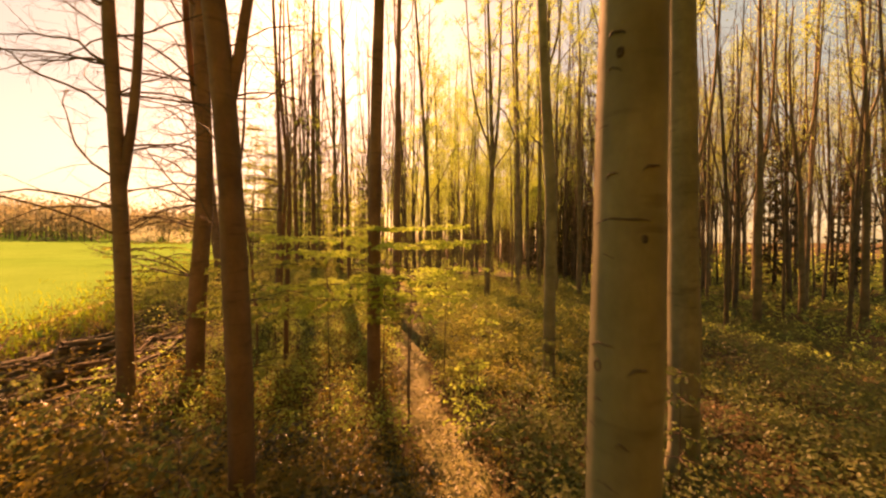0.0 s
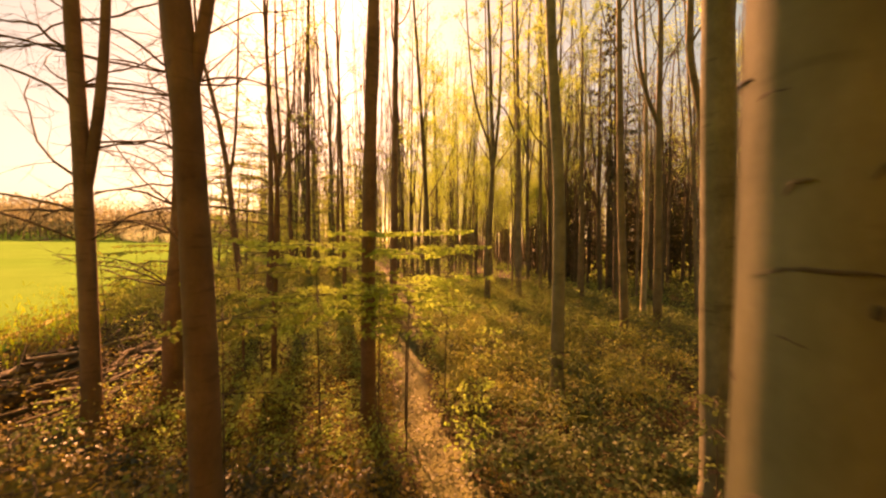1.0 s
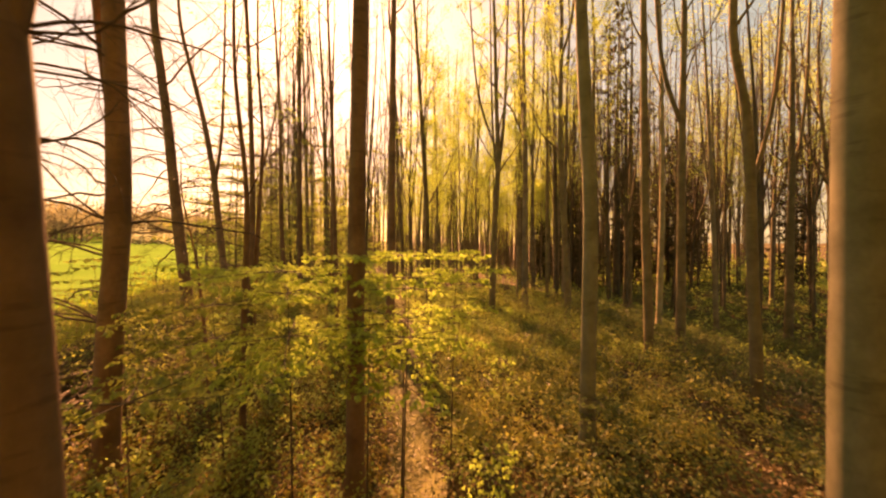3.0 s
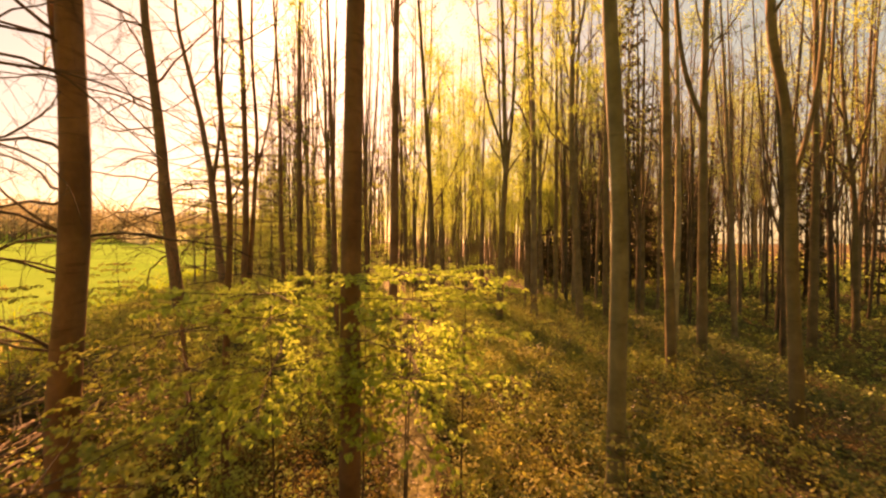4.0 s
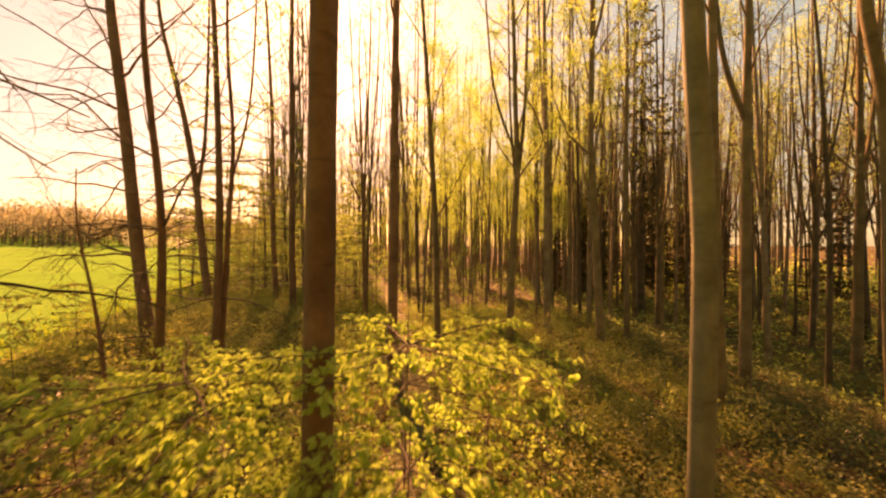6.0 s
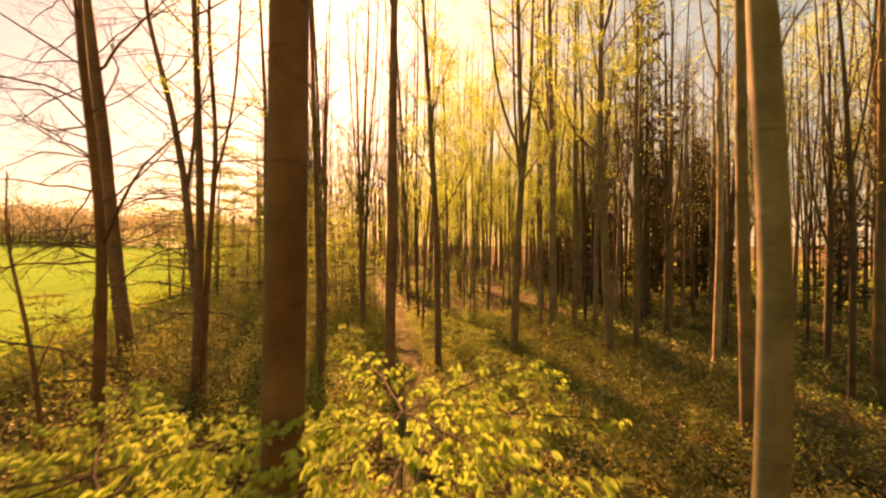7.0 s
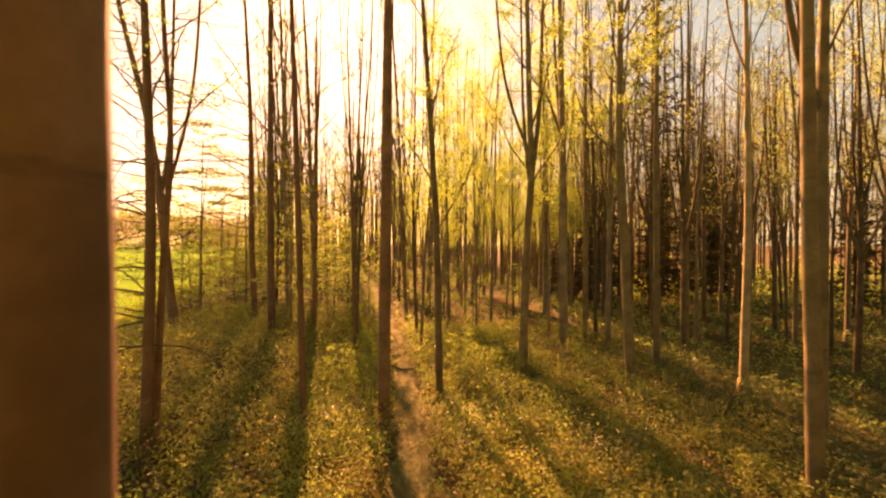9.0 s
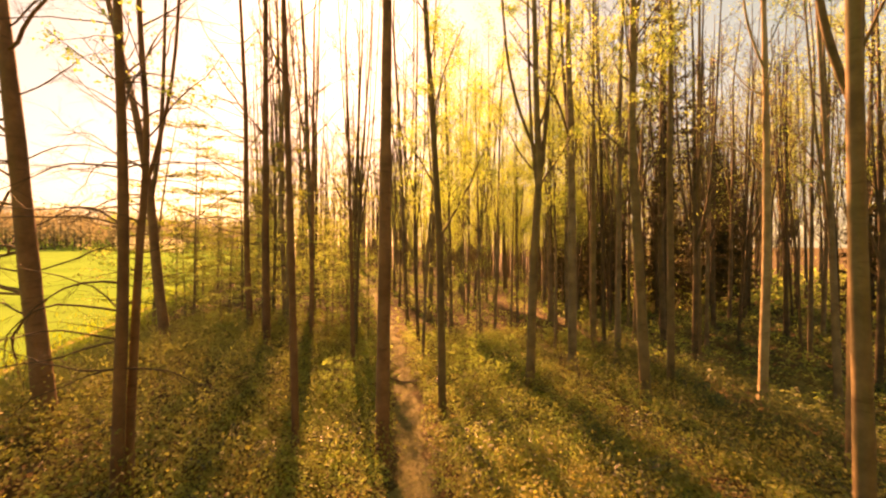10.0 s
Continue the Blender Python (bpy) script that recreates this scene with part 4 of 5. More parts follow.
# ---- spruces ----
def spruce(at, height, seed, label, base=0.12, wide=0.2, ragged=0.0):
    gen = np.random.default_rng(seed)
    tree = thing("spruce_tree", at, label, "tree", "spruces")
    b = Bag()
    zz = np.linspace(-0.2, height, 14)
    b.tube(np.stack([0.03 * np.sin(zz), 0.03 * np.cos(zz * 0.7), zz], -1), np.linspace(0.012 * height + 0.03, 0.01, 14), 8)
    part("trunk", b, BARK_DARK, tree)
    wood, green = Bag(), Bag()
    z = base * height
    while z < height * 0.98:
        u = (z - base * height) / (height * (1 - base))
        thin = 0.35 + 0.65 * float(smoothstep(0.0, 0.3, u)) if ragged else 1.0
        for _ in range(int(gen.integers(4, 7))):
            a = gen.uniform(0, 6.283)
            if gen.random() < ragged:
                continue
            ln = thin * height * wide * (1 - u) ** 0.8 * gen.uniform(0.6, 1.1) + 0.15
            line = bough(gen, (0, 0, z), (math.cos(a), math.sin(a), 0.1 - 0.35 * (1 - u)), ln, 0.2, 0.25, 6)
            wood.tube(line, np.linspace(0.012, 0.003, 6), 3)
            k = int(6 + 12 * ln)
            f = gen.uniform(0.12, 1, k) * 5
            i = np.minimum(f.astype(int), 4)
            p = line[i] + (f - i)[:, None] * (line[i + 1] - line[i])
            d = (line[5] - line[0]) / ln + gen.normal(0, 0.7, (k, 3)) + np.array([0, 0, -0.35])
            green.leaves(p, np.array([0, 0, 1]) + gen.normal(0, 0.6, (k, 3)), gen.uniform(0.22, 0.46, k), 0.36, gen, d)
        z += gen.uniform(0.22, 0.42)
    tagged(part("branch_spray", wood, BARK_DARK, tree), kind="stuff")
    tagged(part("foliage", green, NEEDLE, tree, "dark green drooping needle sprays", False), kind="stuff")
    return tree


for n, (x, y, h) in enumerate([(11.2, 46, 11), (14.6, 45, 12.5), (17.6, 49, 13.5), (20.5, 46, 14), (23.5, 49.5, 15.5), (27.0, 48, 18), (30.5, 52, 19), (33.6, 54, 17), (16.0, 53, 13), (25.2, 53, 15), (33.5, 39, 15), (38, 36, 13)]):
    spruce((x, y, float(ground_z(x, y))), h, 500 + n, "dark green spruce among the beeches", 0.1, 0.19)
spruce((15.5, 36.3, float(ground_z(15.5, 36.3))), 27, 540, "tall dark spruce with a high ragged crown", 0.4, 0.15, 0.45)

# ---- far part of the wood ----
gen = np.random.default_rng(19)
trunks, fcrown = Bag(), Bag()
for _ in range(900):
    y = gen.uniform(64, 125)
    x = gen.uniform(-0.47 * y, 0.55 * y + 10)
    g = float(ground_z(x, y))
    h = gen.uniform(13, 22)
    l = curve([(x, y, g - 0.2), (x + gen.normal(0, 0.2), y, g + h * 0.5), (x + gen.normal(0, 0.5), y, g + h)], 5)
    trunks.tube(l, np.linspace(gen.uniform(0.1, 0.2), 0.03, 5), 5)
    for _ in range(3):
        s = bough(gen, l[gen.integers(2, 5)], (gen.normal(), gen.normal(), 0.8), h * 0.2, 0.4, 0.3, 4)
        trunks.tube(s, np.linspace(0.05, 0.015, 4), 3)
    k = 170 if -0.1 * y < x < 0.35 * y else 50
    p = np.stack([x + gen.normal(0, 1.7, k), y + gen.normal(0, 1.7, k), g + h * gen.uniform(0.3, 1.05, k)], -1)
    fcrown.leaves(p, gen.normal(0, 1, (k, 3)), gen.uniform(0.14, 0.34, k), 0.7, gen)
olive = Bag()
for _ in range(130):
    a, d = radians(gen.uniform(24, 58)), gen.uniform(66, 104)
    x, y = d * math.sin(a), d * math.cos(a)
    g = float(ground_z(x, y))
    h = gen.uniform(18, 30)
    l = curve([(x, y, g - 0.2), (x + gen.normal(0, 0.3), y, g + h * 0.5), (x + gen.normal(0, 0.7), y, g + h)], 7)
    trunks.tube(l, np.linspace(gen.uniform(0.1, 0.2), 0.03, 7), 5)
    for _ in range(12):
        b = bough(gen, l[gen.integers(2, 7)], (gen.normal(), gen.normal(), 1.1), h * gen.uniform(0.16, 0.32), 0.4, 0.3, 5)
        trunks.tube(b, np.linspace(0.055, 0.018, 5), 3, cap=False)
        for _ in range(4):
            q = bough(gen, b[gen.integers(1, 5)], (gen.normal(), gen.normal(), 0.8), h * gen.uniform(0.06, 0.13), 0.5, 0.2, 3)
            trunks.tube(q, np.linspace(0.02, 0.008, 3), 3, cap=False)
    k = 170
    p = np.stack([x + gen.normal(0, 2.2, k), y + gen.normal(0, 2.2, k), g + h * gen.uniform(0.2, 1.08, k)], -1)
    olive.leaves(p, gen.normal(0, 1, (k, 3)), gen.uniform(0.12, 0.26, k), 0.7, gen)
# unseen wood behind and beside the start of the walk, added to block sky light
for _ in range(230):
    a, d = radians(gen.uniform(78, 240)), gen.uniform(11, 36)
    x, y = d * math.sin(a), d * math.cos(a)
    if x < -6 or abs(x) < 2 and y > -9:
        continue
    g = float(ground_z(x, y))
    h = gen.uniform(13, 21)
    trunks.tube(curve([(x, y, g - 0.2), (x + gen.normal(0, 0.2), y, g + h * 0.5), (x + gen.normal(0, 0.5), y, g + h)], 5), np.linspace(gen.uniform(0.1, 0.2), 0.03, 5), 6)
    k = 220
    p = np.stack([x + gen.normal(0, 1.8, k), y + gen.normal(0, 1.8, k), g + h * gen.uniform(0.06, 1.05, k)], -1)
    fcrown.leaves(p, gen.normal(0, 1, (k, 3)), gen.uniform(0.3, 0.6, k), 0.7, gen)
for _ in range(46):   # unseen tall crowns close behind, added to darken the trunk fronts
    a, d = radians(gen.uniform(100, 236)), gen.uniform(5.5, 15)
    x, y = d * math.sin(a), d * math.cos(a)
    if abs(x) < 1.2:
        continue
    g = float(ground_z(x, y))
    h = gen.uniform(18, 24)
    trunks.tube(curve([(x, y, g - 0.2), (x + gen.normal(0, 0.2), y, g + h * 0.5), (x + gen.normal(0, 0.5), y, g + h)], 6), np.linspace(gen.uniform(0.13, 0.22), 0.04, 6), 7)
    k = 520
    p = np.stack([x + gen.normal(0, 2.3, k), y + gen.normal(0, 2.0, k), g + h * gen.uniform(0.3, 1.05, k)], -1)
    fcrown.leaves(p, gen.normal(0, 1, (k, 3)), gen.uniform(0.18, 0.4, k), 0.7, gen)
for _ in range(220):
    a, d = radians(gen.uniform(22, 62)), gen.uniform(56, 120)
    x, y = d * math.sin(a), d * math.cos(a)
    k = 45
    p = np.stack([x + gen.normal(0, 1.6, k), y + gen.normal(0, 1.6, k), float(ground_z(x, y)) + abs(gen.normal(0, 1.5, k))], -1)
    fcrown.leaves(p, gen.normal(0, 1, (k, 3)), gen.uniform(0.25, 0.55, k), 0.7, gen)
far = thing("far_wood", (0, 0, 0), "distant dense part of the beech wood in golden light, with unseen trees behind the start", "woods", kind="stuff")
part("trunk", trunks, BARK_WOOD, far)
part("crown", fcrown, LEAF_CROWN, far, "", False)
part("olive_crown", olive, LEAF_OLD, far, "thin olive leaves high between bare twigs", False)

# ---- woods on the far side of the field ----
gen = np.random.default_rng(23)
trunks, fcrown = Bag(), Bag()
for _ in range(1000):
    a = radians(gen.uniform(-75, -17))
    d = gen.uniform(225, 330)
    x, y = d * math.sin(a), d * math.cos(a)
    if x > float(edge_x(y)) + 5:
        continue
    g = float(ground_z(x, y))
    h = gen.uniform(10, 18)
    trunks.tube(np.array([(x, y, g - 0.3), (x + gen.normal(0, 0.3), y, g + h * 0.6), (x + gen.normal(0, 0.5), y, g + h)]), (0.28, 0.18, 0.05), 4)
    k = 60
    p = np.stack([x + gen.normal(0, 2.2, k), y + gen.normal(0, 2.2, k), g + h * np.clip(gen.normal(0.62, 0.25, k), 0.02, 1.1)], -1)
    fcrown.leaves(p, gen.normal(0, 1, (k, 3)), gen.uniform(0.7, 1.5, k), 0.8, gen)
hill = thing("hillside_woods", (0, 0, 0), "brown woods on the far side of the field, haze put into their leaf colour", "woods", kind="stuff")
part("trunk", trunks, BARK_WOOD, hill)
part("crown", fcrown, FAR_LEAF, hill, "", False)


# ---- blossoming bushes at the far end of the field ----
BLOSSOM = leaf_material("blossom", [(0.0, (0.58, 0.53, 0.40)), (1.0, (0.78, 0.73, 0.60))], 0.4, 0.0)
for n, (x, y, r) in enumerate([(-127, 164, 7.0), (-138, 176, 5.5), (-114, 167, 5.5), (-88, 180, 4.8)]):
    gen = np.random.default_rng(820 + n)
    bush = thing("blossom_bush", (x, y, float(ground_z(x, y))), "pale blossoming bush at the far field edge", "bush", "bushes beyond the field")
    stems, bloom = Bag(), Bag()
    for _ in range(7):
        stems.tube(bough(gen, (gen.normal(0, 0.5), gen.normal(0, 0.5), -0.2), (gen.normal(0, 0.6), gen.normal(0, 0.6), 1), r * 0.8, 0.4, 0.2, 5), np.linspace(0.12, 0.03, 5), 5)
    k = 700
    d = gen.normal(0, 1, (k, 3))
    d /= np.linalg.norm(d, axis=1)[:, None]
    p = d * (r * gen.uniform(0.55, 1.0, k) * (1 + 0.2 * np.sin(5 * d[:, 0] + 3 * d[:, 1])))[:, None] * np.array([1, 1, 0.62]) + np.array([0, 0, r * 0.55])
    bloom.leaves(p, d + gen.normal(0, 0.5, (k, 3)), gen.uniform(0.3, 0.7, k), 0.8, gen)
    tagged(part("stem", stems, TWIG, bush), kind="stuff")
    tagged(part("foliage", bloom, BLOSSOM, bush, "", False), kind="stuff")


# ---- saplings with layered sprays ----
def sapling(at, height, reach, tiers, seed, label, leaf=0.064, lean=(0, 0), start=0.3, mat=None, per=0):
    gen = np.random.default_rng(seed)
    tree = thing("beech_sapling", at, label, "sapling", "saplings")
    stem = curve([(0, 0, -0.1), (lean[0] * 0.4, lean[1] * 0.4, height * 0.5), (lean[0], lean[1], height)], 14)
    b = Bag()
    b.tube(stem, np.linspace(0.006 + 0.003 * height, 0.003, 14), 7)
    part("stem", b, TWIG, tree)
    per = per or (5 if height > 2.5 else 4)
    for n in range(tiers):
        u = start + (0.98 - start) * n / max(1, tiers - 1)
        o = stem[int(u * 13)]
        for m in range(per):
            a = 6.283 * m / per + n * 1.1 + gen.uniform(-0.4, 0.4)
            ln = reach * gen.uniform(0.6, 1.1) * (1.05 - (0.55 if height < 2.5 else 0.22) * u)
            line = bough(gen, o, (math.cos(a), math.sin(a), 0.1), ln, 0.2, -0.1, 8)
            line[:, 2] = o[2] + (line[:, 2] - o[2]) * 0.3
            wood, fine, green = Bag(), Bag(), Bag()
            wood.tube(line, np.linspace(0.008, 0.0025, 8), 4)
            steps = max(4, int(ln / 0.12))
            for s in range(1, steps + 1):
                f = min(6.99, 7 * s / steps)
                i = int(f)
                p = line[i] + (f - i) * (line[i + 1] - line[i])
                d = line[i + 1] - line[i]
                d /= np.linalg.norm(d)
                side = np.cross(d, (0, 0, 1)) * (1 if s % 2 else -1)
                tl = 0.34 * reach * (1.15 - 0.75 * s / steps) * gen.uniform(0.6, 1.2)
                tw = bough(gen, p, side + d * 0.9 + np.array([0, 0, gen.normal(0, 0.05)]), tl, 0.15, -0.05, 3)
                fine.tube(tw, np.linspace(0.003, 0.001, 3), 3, cap=False)
                k = max(2, int(tl / (0.03 if height < 2.5 else 0.015)))
                q = gen.uniform(0.1, 1, k) * 1.99
                j = q.astype(int)
                pp = tw[j] + (q - j)[:, None] * (tw[j + 1] - tw[j]) + gen.normal(0, 0.012, (k, 3))
                al = (tw[2] - tw[0])[None, :] / tl + np.cross(side, (0, 0, 1))[None, :] * gen.choice([-0.8, 0.8], k)[:, None]
                green.leaves(pp, np.array([0.12, -0.45, 0.45]) + gen.normal(0, 0.5, (k, 3)), leaf * (0.88 if height > 2.5 else 1.0) * gen.uniform(0.7, 1.25, k), 0.64, gen, al + np.array([0, 0, -0.9]), full=True)
            spray = part("branch", wood, TWIG, tree)
            tagged(part("twig_spray", fine, TWIG, spray), kind="stuff")
            tagged(part("foliage", green, mat or LEAF_SPRING, spray, "fresh yellow-green beech leaves in flat sprays", False), kind="stuff")
    return tree


YOUNG = "young beech with flat sprays of yellow-green leaves"
for n, (x, y, h, reach, tiers, lean, mat) in enumerate([
        (-0.75, 7.9, 4.05, 1.5, 4, (0.1, -0.1), None), (-0.62, 6.7, 3.65, 0.8, 3, (0.1, -0.1), None), (0.0, 8.3, 3.75, 0.95, 3, (0.1, 0.1), None), (-2.2, 7.4, 3.75, 1.6, 4, (-0.1, 0.1), None), (-2.7, 5.3, 2.85, 0.95, 2, (0.1, -0.2), LEAF_OLD),
        (-3.4, 7.9, 3.1, 1.7, 3, (-0.2, 0), LEAF_OLD), (-1.7, 10.9, 1.3, 0.9, 4, (0, 0), None), (1.3, 11.0, 1.2, 0.8, 4, (0, 0), None),
        (-3.9, 10.2, 1.7, 1.1, 4, (0, 0), None), (0.42, 6.95, 1.3, 0.6, 4, (0.1, 0), None), (2.45, 8.5, 1.3, 0.9, 4, (0, 0), LEAF_GREEN),
        (3.0, 4.85, 1.9, 0.5, 5, (0, 0), LEAF_GREEN), (-1.15, 7.25, 3.2, 0.6, 4, (0.05, 0), LEAF_OLD), (-2.3, 3.3, 1.75, 0.7, 6, (0, 0), LEAF_GREEN), (-3.3, 3.7, 1.6, 0.8, 6, (0, 0), LEAF_LOW), (-4.3, 4.4, 1.5, 0.8, 6, (0, 0), LEAF_GREEN), (-1.3, 3.2, 1.1, 0.6, 5, (0, 0), LEAF_LOW), (-5.5, 4.8, 1.3, 0.7, 5, (0, 0), LEAF_GREEN), (6.7, 13.6, 1.3, 0.8, 5, (0, 0), LEAF_GREEN),
        (-5.6, 12.0, 1.7, 1.2, 5, (0, 0), None), (7.9, 18.6, 1.5, 0.9, 5, (0, 0), LEAF_GREEN), (0.1, 21.6, 1.7, 1.1, 6, (0, 0), None),
        (1.0, 20.8, 1.4, 0.9, 5, (0, 0), None), (1.9, 22.6, 1.5, 0.9, 5, (0, 0), None), (0.7, 24.2, 1.4, 0.9, 5, (0, 0), None), (-1.2, 24.6, 1.4, 0.8, 5, (0, 0), None), (-3.9, 19.5, 1.7, 1.1, 6, (0, 0), None), (-3.4, 22.8, 1.6, 1.0, 5, (0, 0), None),
        (-8.0, 9.8, 2.4, 0.9, 6, (-0.2, 0), LEAF_OLD), (-9.2, 12.4, 2.3, 1.0, 6, (-0.2, 0), LEAF_OLD), (-7.9, 12.9, 1.9, 0.9, 5, (0, 0), LEAF_OLD), (-10.6, 15.2, 2.4, 1.0, 6, (-0.1, 0), LEAF_OLD)]):
    sapling((x, y, float(ground_z(x, y))), h, reach, tiers, 700 + n, YOUNG if mat in (None, LEAF_OLD) else "low leafy shrub in the undergrowth", lean=lean, mat=mat, start=0.66 if h > 2.6 else 0.45 if h > 2 else 0.2)

# ---- undergrowth, litter, grass ----
gen = np.random.default_rng(41)


def cover(n, xr, yr, keep):
    x = gen.uniform(*xr, n)
    y = gen.uniform(*yr, n)
    k = gen.random(n) < keep(x, y)
    return x[k], y[k]


def patch(x, y, s=0.45, o=0.0):
    return 0.5 + 0.5 * np.sin(s * 2.1 * x + 1.3 * np.sin(s * 1.7 * y + o) + o) * np.cos(s * 1.9 * y + 1.1 * np.sin(s * 2.3 * x + 2 * o))


def clear_of(x, y):
    """Where plants grow: not on the path, thin on the littered strip, none on the field."""
    k = smoothstep(0.32, 0.85, abs(x - path_x(y)) + 0.15 * np.sin(2.3 * y) * np.sin(5.1 * y + x)) * (1 - 0.93 * np.exp(-((x - strip_x(y)) / 0.6) ** 2))
    pile = np.exp(-(((x + 6.9) / 1.2) ** 2 + ((y - 8.2) / 2.3) ** 2))
    return k * (1 - 0.92 * pile) * (x > edge_x(y) - 1.2)


def plants(name, n, xr, yr, keep, height, per, leaf, mat, label):
    x, y = cover(n, xr, yr, lambda a, b: keep(a, b) * clear_of(a, b))
    bag, stems = Bag(), Bag()
    m = len(x)
    hh = height * gen.uniform(0.45, 1.3, m) * (0.6 + 0.8 * patch(x, y, 0.8, 1.0))
    g = ground_z(x, y)
    idx = np.repeat(np.arange(m), per)
    k = len(idx)
    u = gen.random(k) ** 0.7
    rr = hh[idx] * 0.55 * gen.random(k) ** 0.5 * (1.15 - 0.6 * u) + 0.03
    a = gen.uniform(0, 6.283, k)
    p = np.stack([x[idx] + rr * np.cos(a), y[idx] + rr * np.sin(a), g[idx] + 0.03 + hh[idx] * u], -1)
    up = np.stack([0.4 * np.cos(a), 0.4 * np.sin(a), np.full(k, 0.85)], -1) + gen.normal(0, 0.3, (k, 3))
    bag.leaves(p, up, leaf * gen.uniform(0.6, 1.3, k), 0.6, gen)
    for i in range(0, m, 3):
        stems.tube([(x[i], y[i], g[i] - 0.02), (x[i] + gen.normal(0, 0.04), y[i] + gen.normal(0, 0.04), g[i] + hh[i] * 0.9)], (0.006, 0.002), 3)
    t = thing(name, (0, 0, 0), label, "undergrowth", kind="stuff")
    tagged(part("foliage", bag, mat, t, "", False), kind="stuff")
    tagged(part("stem", stems, TWIG, t), kind="stuff")


plants("undergrowth", 6000, (-12, 5), (-0.5, 15), lambda x, y: (0.4 + 0.6 * patch(x, y)) * (x < path_x(y) + 0.7) * (1 - 0.85 * smoothstep(-3.0, -4.5, x) * smoothstep(8.5, 10.5, y)), 0.55, 28, 0.07, LEAF_LOW, "low golden and olive leafy undergrowth covering the wood floor")
plants("bramble_cover", 11500, (0.6, 19), (0.5, 27), lambda x, y: 0.35 + 0.65 * patch(x, y, 0.5, 2.0), 0.5, 15, 0.086, LEAF_GREEN, "dark green low brambles and herbs")
plants("spring_cover", 7000, (-6, 6.5), (6, 29), lambda x, y: (0.2 + 0.8 * patch(x, y, 0.6, 4.0)) * ((x < path_x(y) + 0.9) | (y > 13)), 0.6, 30, 0.065, LEAF_SPRING, "bright yellow-green seedlings beside the footpath")
plants("middle_cover", 5600, (-14, 9), (14, 30), lambda x, y: 0.6 + 0.4 * patch(x, y, 0.5, 0.7), 0.55, 20, 0.09, LEAF_MID, "golden and olive undergrowth along the footpath")
plants("herb_cover", 3200, (-0.2, 6.5), (7.5, 17), lambda x, y: (0.35 + 0.65 * patch(x, y, 0.7, 1.4)) * smoothstep(6.5, 10, y), 0.55, 26, 0.075, LEAF_MID, "golden-green herbs and seedlings beside the footpath")
plants("far_undergrowth", 10500, (-24, 62), (13, 66), lambda x, y: (0.4 + 0.6 * patch(x, y, 0.3, 5.0)) * ((y > 26) | (x > 13)), 0.6, 10, 0.17, LEAF_SPRING, "golden green undergrowth between the farther trunks")
plants("shrub_clumps", 420, (-8.5, 8), (8.5, 28), lambda x, y: 0.4 + 0.6 * patch(x, y, 1.1, 0.9), 1.0, 70, 0.075, LEAF_MID, "scattered leafy seedlings standing above the undergrowth")
plants("dark_clumps", 300, (1.5, 14), (6, 26), lambda x, y: 0.4 + 0.6 * patch(x, y, 1.0, 2.9), 0.9, 70, 0.08, LEAF_GREEN, "dark green bramble clumps in the undergrowth")
plants("bank_scrub", 3600, (-13, -2.6), (9, 27), lambda x, y: (0.45 + 0.55 * patch(x, y, 0.7, 3.3)) * smoothstep(-2.6, -4.2, x) * (x > edge_x(y)), 0.95, 30, 0.07, LEAF_OLD, "olive scrub and brambles on the bank beside the field")
plants("shade_cover", 4600, (8, 36), (20, 52), lambda x, y: 0.5 + 0.5 * patch(x, y, 0.4, 0.3), 0.55, 10, 0.17, LEAF_GREEN, "dark green low cover under the farther beeches")
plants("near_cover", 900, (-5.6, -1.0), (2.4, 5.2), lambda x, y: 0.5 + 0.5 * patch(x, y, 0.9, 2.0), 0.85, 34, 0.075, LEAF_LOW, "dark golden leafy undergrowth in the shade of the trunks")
# near-black leaves paint the shadow that lies in the ditch
plants("ditch_cover", 1500, (4.5, 12), (11, 34), lambda x, y: np.exp(-((x - np.interp(y, [12, 14.7, 16.9, 19.4, 24, 30], [9.5, 8.6, 7.2, 6.5, 6.8, 7.2])) / 0.55) ** 2) * (0.3 + 0.7 * patch(x, y, 0.9, 2.4)), 0.75, 34, 0.07, LEAF_SHADED, "brambles filling the shallow ditch, deep shade put into their leaf colour")
plants("edge_scrub", 7000, (-24, -6), (4, 42), lambda x, y: np.exp(-((x - edge_x(y) - 0.5) / 1.2) ** 2) * smoothstep(8, 12, y), 0.8, 26, 0.06, LEAF_OLD, "olive-yellow scrub along the field edge")

x, y = cover(100000, (-11, 13), (-4.0, 27), lambda a, b: (0.35 + 0.65 * patch(a, b, 0.9, 3.0)) * np.where(a > path_x(b) + 0.7, 0.6, 1.0) * (a > edge_x(b) - 0.5) * np.where(abs(a - path_x(b)) < 0.4, 1.6, 1.0))
lb = Bag()
lb.leaves(np.stack([x, y, ground_z(x, y) + gen.uniform(0.012, 0.04, len(x))], -1), np.array([0, 0, 1]) + gen.normal(0, 0.35, (len(x), 3)), gen.uniform(0.04, 0.085, len(x)), 0.6, gen)
tagged(part("leaf_litter", lb, LITTER, None, "", False), "dry brown beech leaves strewn over the floor", "leaf litter", kind="stuff")

y = gen.uniform(3, 27, 9000)
x = path_x(y) + gen.normal(0, 0.4, len(y))
lb = Bag()
lb.leaves(np.stack([x, y, ground_z(x, y) + gen.uniform(0.036, 0.055, len(x))], -1), np.array([0, 0, 1]) + gen.normal(0, 0.35, (len(x), 3)), gen.uniform(0.035, 0.075, len(x)), 0.6, gen)
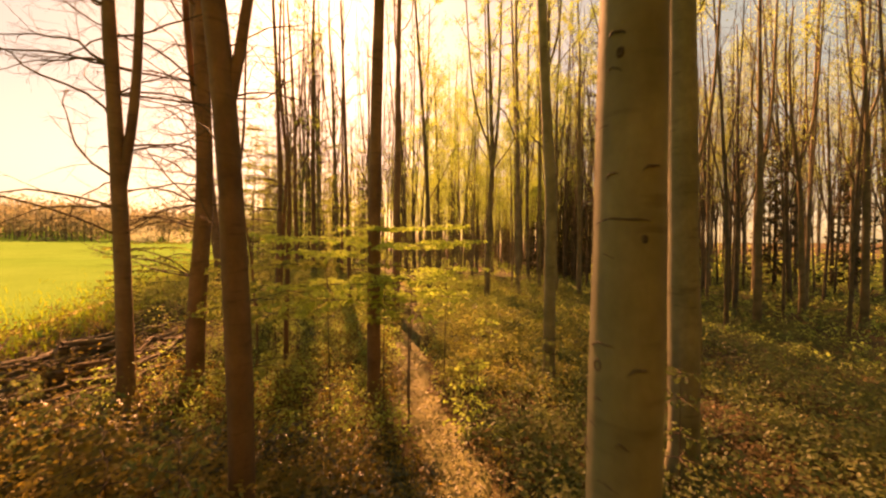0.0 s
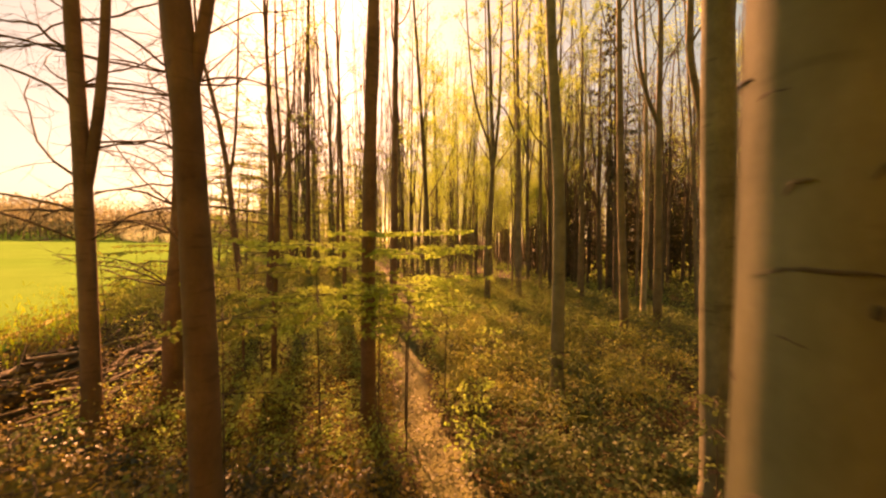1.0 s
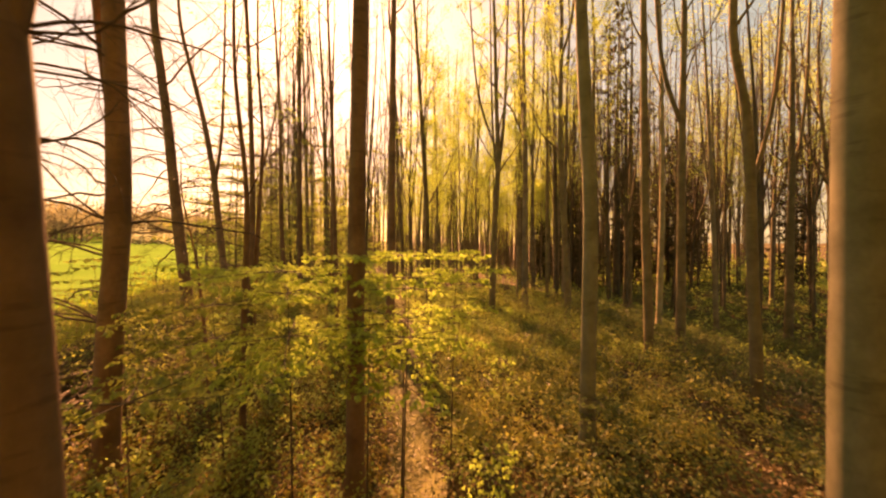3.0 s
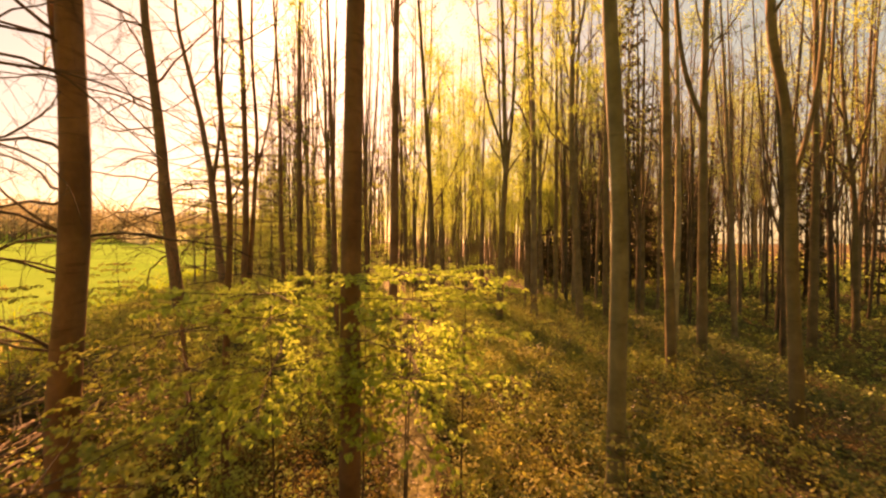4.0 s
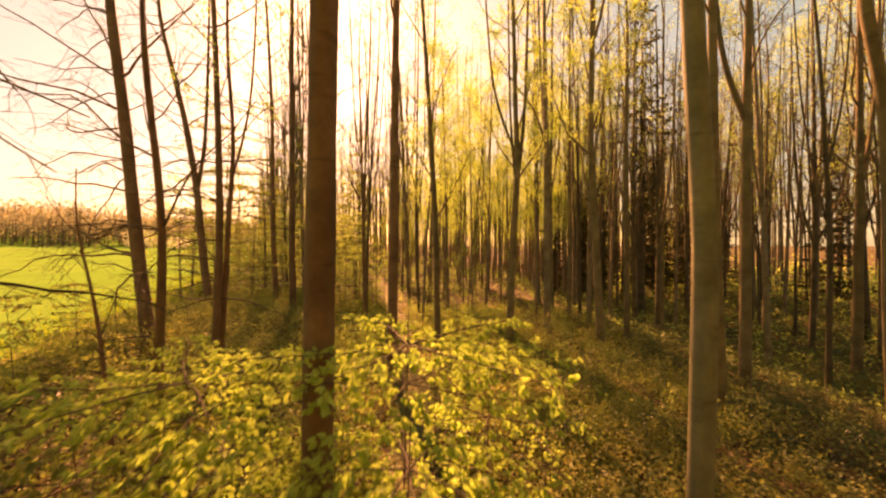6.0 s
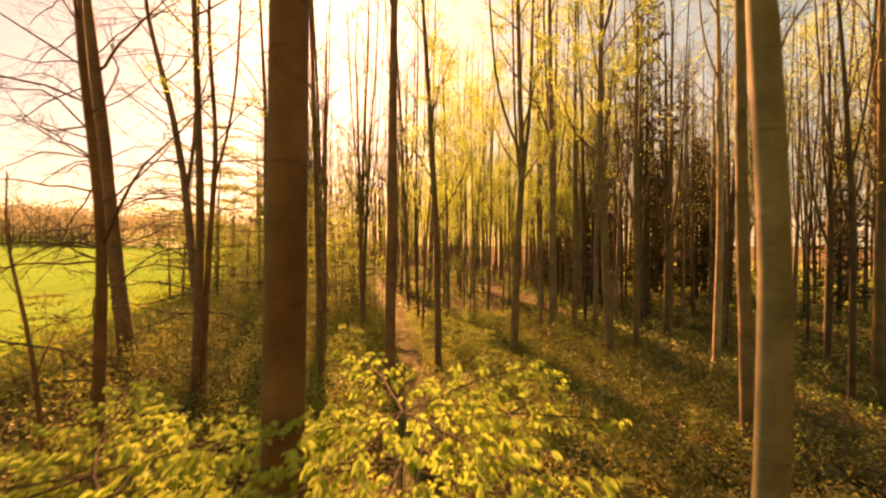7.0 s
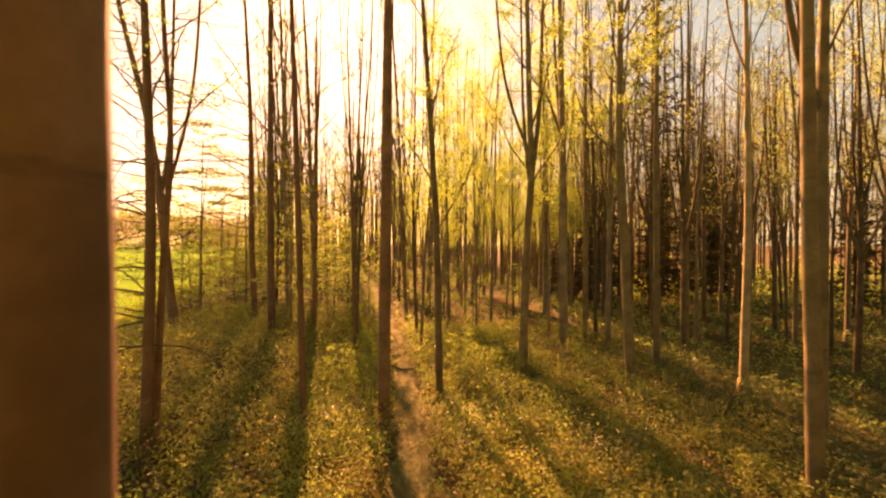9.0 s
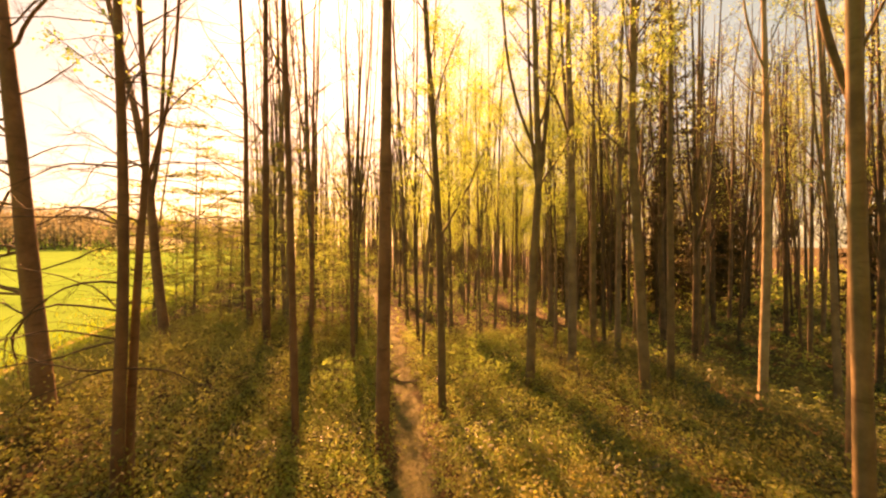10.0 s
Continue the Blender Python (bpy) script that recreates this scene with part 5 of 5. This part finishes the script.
tagged(part("path_litter", lb, TRODDEN, None, "", False), "trodden pale brown leaves strewn over the footpath", "leaf litter", kind="stuff")

y = gen.uniform(4, 26, 12000)
x = strip_x(y) + gen.normal(0, 0.45, len(y))
lb = Bag()
lb.leaves(np.stack([x, y, ground_z(x, y) + gen.uniform(0.014, 0.05, len(x))], -1), np.array([0, 0, 1]) + gen.normal(0, 0.4, (len(x), 3)), gen.uniform(0.045, 0.09, len(x)), 0.6, gen)
tagged(part("leaf_drift", lb, LITTER, None, "", False), "thick drift of pale brown beech leaves", "leaf litter", kind="stuff")

x, y = cover(60000, (-32, -7), (2, 45), lambda a, b: np.exp(-np.clip(edge_x(b) - 0.5 - a, 0, 99) / 1.6) * (a < edge_x(b) + 0.6))
gb = Bag()
hgt = gen.uniform(0.12, 0.45, len(x))
gb.leaves(np.stack([x, y, ground_z(x, y)], -1), np.stack([gen.normal(0, 1, len(x)), gen.normal(0, 1, len(x)), 0.15 + 0 * x], -1), hgt, 0.09, gen, np.stack([gen.normal(0, 0.3, len(x)), gen.normal(0, 0.3, len(x)), 1 + 0 * x], -1))
tagged(part("edge_grass", gb, GRASS, None, "", False), "long yellow-green grass at the field margin", "grass", kind="stuff")

plants("tall_seedlings", 420, (-7, 9), (13, 27), lambda x, y: 0.3 + 0.7 * patch(x, y, 1.3, 0.2), 1.15, 80, 0.07, LEAF_OLD, "olive-green seedlings and herbs in loose clumps on the wood floor")
plants("dark_herbs", 420, (-8, 9), (11, 27), lambda x, y: 0.3 + 0.7 * patch(x, y, 1.2, 3.1), 0.75, 70, 0.075, LEAF_SHADED, "dark bramble clumps between the seedlings, shade put into their leaf colour")
plants("front_herbs", 2600, (0.4, 9), (0.2, 7), lambda x, y: 0.45 + 0.55 * patch(x, y, 1.0, 1.1), 0.5, 26, 0.075, LEAF_GREEN, "dark green herbs and brambles at the start of the footpath")
# darkened leaves give the foreground its shade
plants("front_brambles", 1900, (-7.5, 0.2), (0.2, 6), lambda x, y: 0.45 + 0.55 * patch(x, y, 1.0, 2.6), 0.55, 26, 0.075, LEAF_SHADED, "brambles at the foot of the near beech, shade put into their leaf colour")


# ---- fallen wood ----
def fallen(a, b, r, seed):
    gen = np.random.default_rng(seed)
    a, b = np.array(a, float), np.array(b, float)
    n = 9
    u = np.linspace(0, 1, n)[:, None]
    p = a + (b - a) * u
    p[:, :2] += np.cumsum(gen.normal(0, 0.03, (n, 2)), 0)
    z = ground_z(p[:, 0], p[:, 1]) + r * 0.8 + np.interp(u[:, 0], [0, 1], [a[2], b[2]])
    mid = p[0].copy()
    mid[2] = z[0]
    t = thing("fallen_branch", tuple(mid), "dead fallen branch lying on the wood floor", "fallen branch", "fallen branches")
    line = np.column_stack([p[:, :2], z]) - mid
    bag = Bag()
    bag.tube(line, np.linspace(r, r * 0.45, n), 8)
    part("stick", bag, WOOD, t)
    for _ in range(2):
        k = gen.integers(2, n - 1)
        d = line[k] - line[k - 1] + np.append(gen.normal(0, 0.25, 2), 0.1)
        s = Bag()
        s.tube(bough(gen, line[k], d, np.linalg.norm(line[-1]) * 0.35, 0.4, 0.0, 6), np.linspace(r * 0.45, r * 0.1, 6), 5)
        part("side_twig", s, WOOD, t)


gen = np.random.default_rng(57)
for n in range(40):
    y = gen.uniform(5.4, 9.0)
    x = -7.0 + gen.normal(0, 0.6)
    a = radians(gen.normal(3, 15))
    ln = gen.uniform(1.2, 3.0)
    fallen((x, y, 0.02 + 0.08 * (n % 5)), (x + ln * math.sin(a), y + ln * math.cos(a), 0.04 + 0.07 * (n % 4)), gen.uniform(0.02, 0.05), 900 + n)
for n, (x, y, x2, y2, r, lift) in enumerate([(-7.75, 6.5, -7.35, 8.9, 0.075, 0.2), (-7.4, 6.4, -7.45, 8.5, 0.065, 0.12), (-7.6, 7.6, -7.4, 10.4, 0.07, 0.3), (-6.9, 6.6, -6.6, 9.2, 0.055, 0.1), (-7.2, 9.0, -6.9, 11.6, 0.05, 0.12), (-5.9, 6.3, -4.9, 7.6, 0.04, 0.05)]):
    fallen((x, y, lift), (x2, y2, lift * 0.6), r, 880 + n)
for n, (x, y, x2, y2, r) in enumerate([(-4.4, 12.6, -3.0, 13.6, 0.02), (-3.6, 12.0, -4.8, 13.3, 0.018), (-1.5, 22.4, -3.6, 22.8, 0.05), (6.2, 12.2, 7.2, 14.0, 0.04), (-2.8, 11.4, -4.4, 11.9, 0.02), (4.2, 6.4, 5.6, 6.9, 0.03), (-9.4, 27.2, -6.0, 27.9, 0.07)]):
    fallen((x, y, 0.03), (x2, y2, 0.06), r, 950 + n)
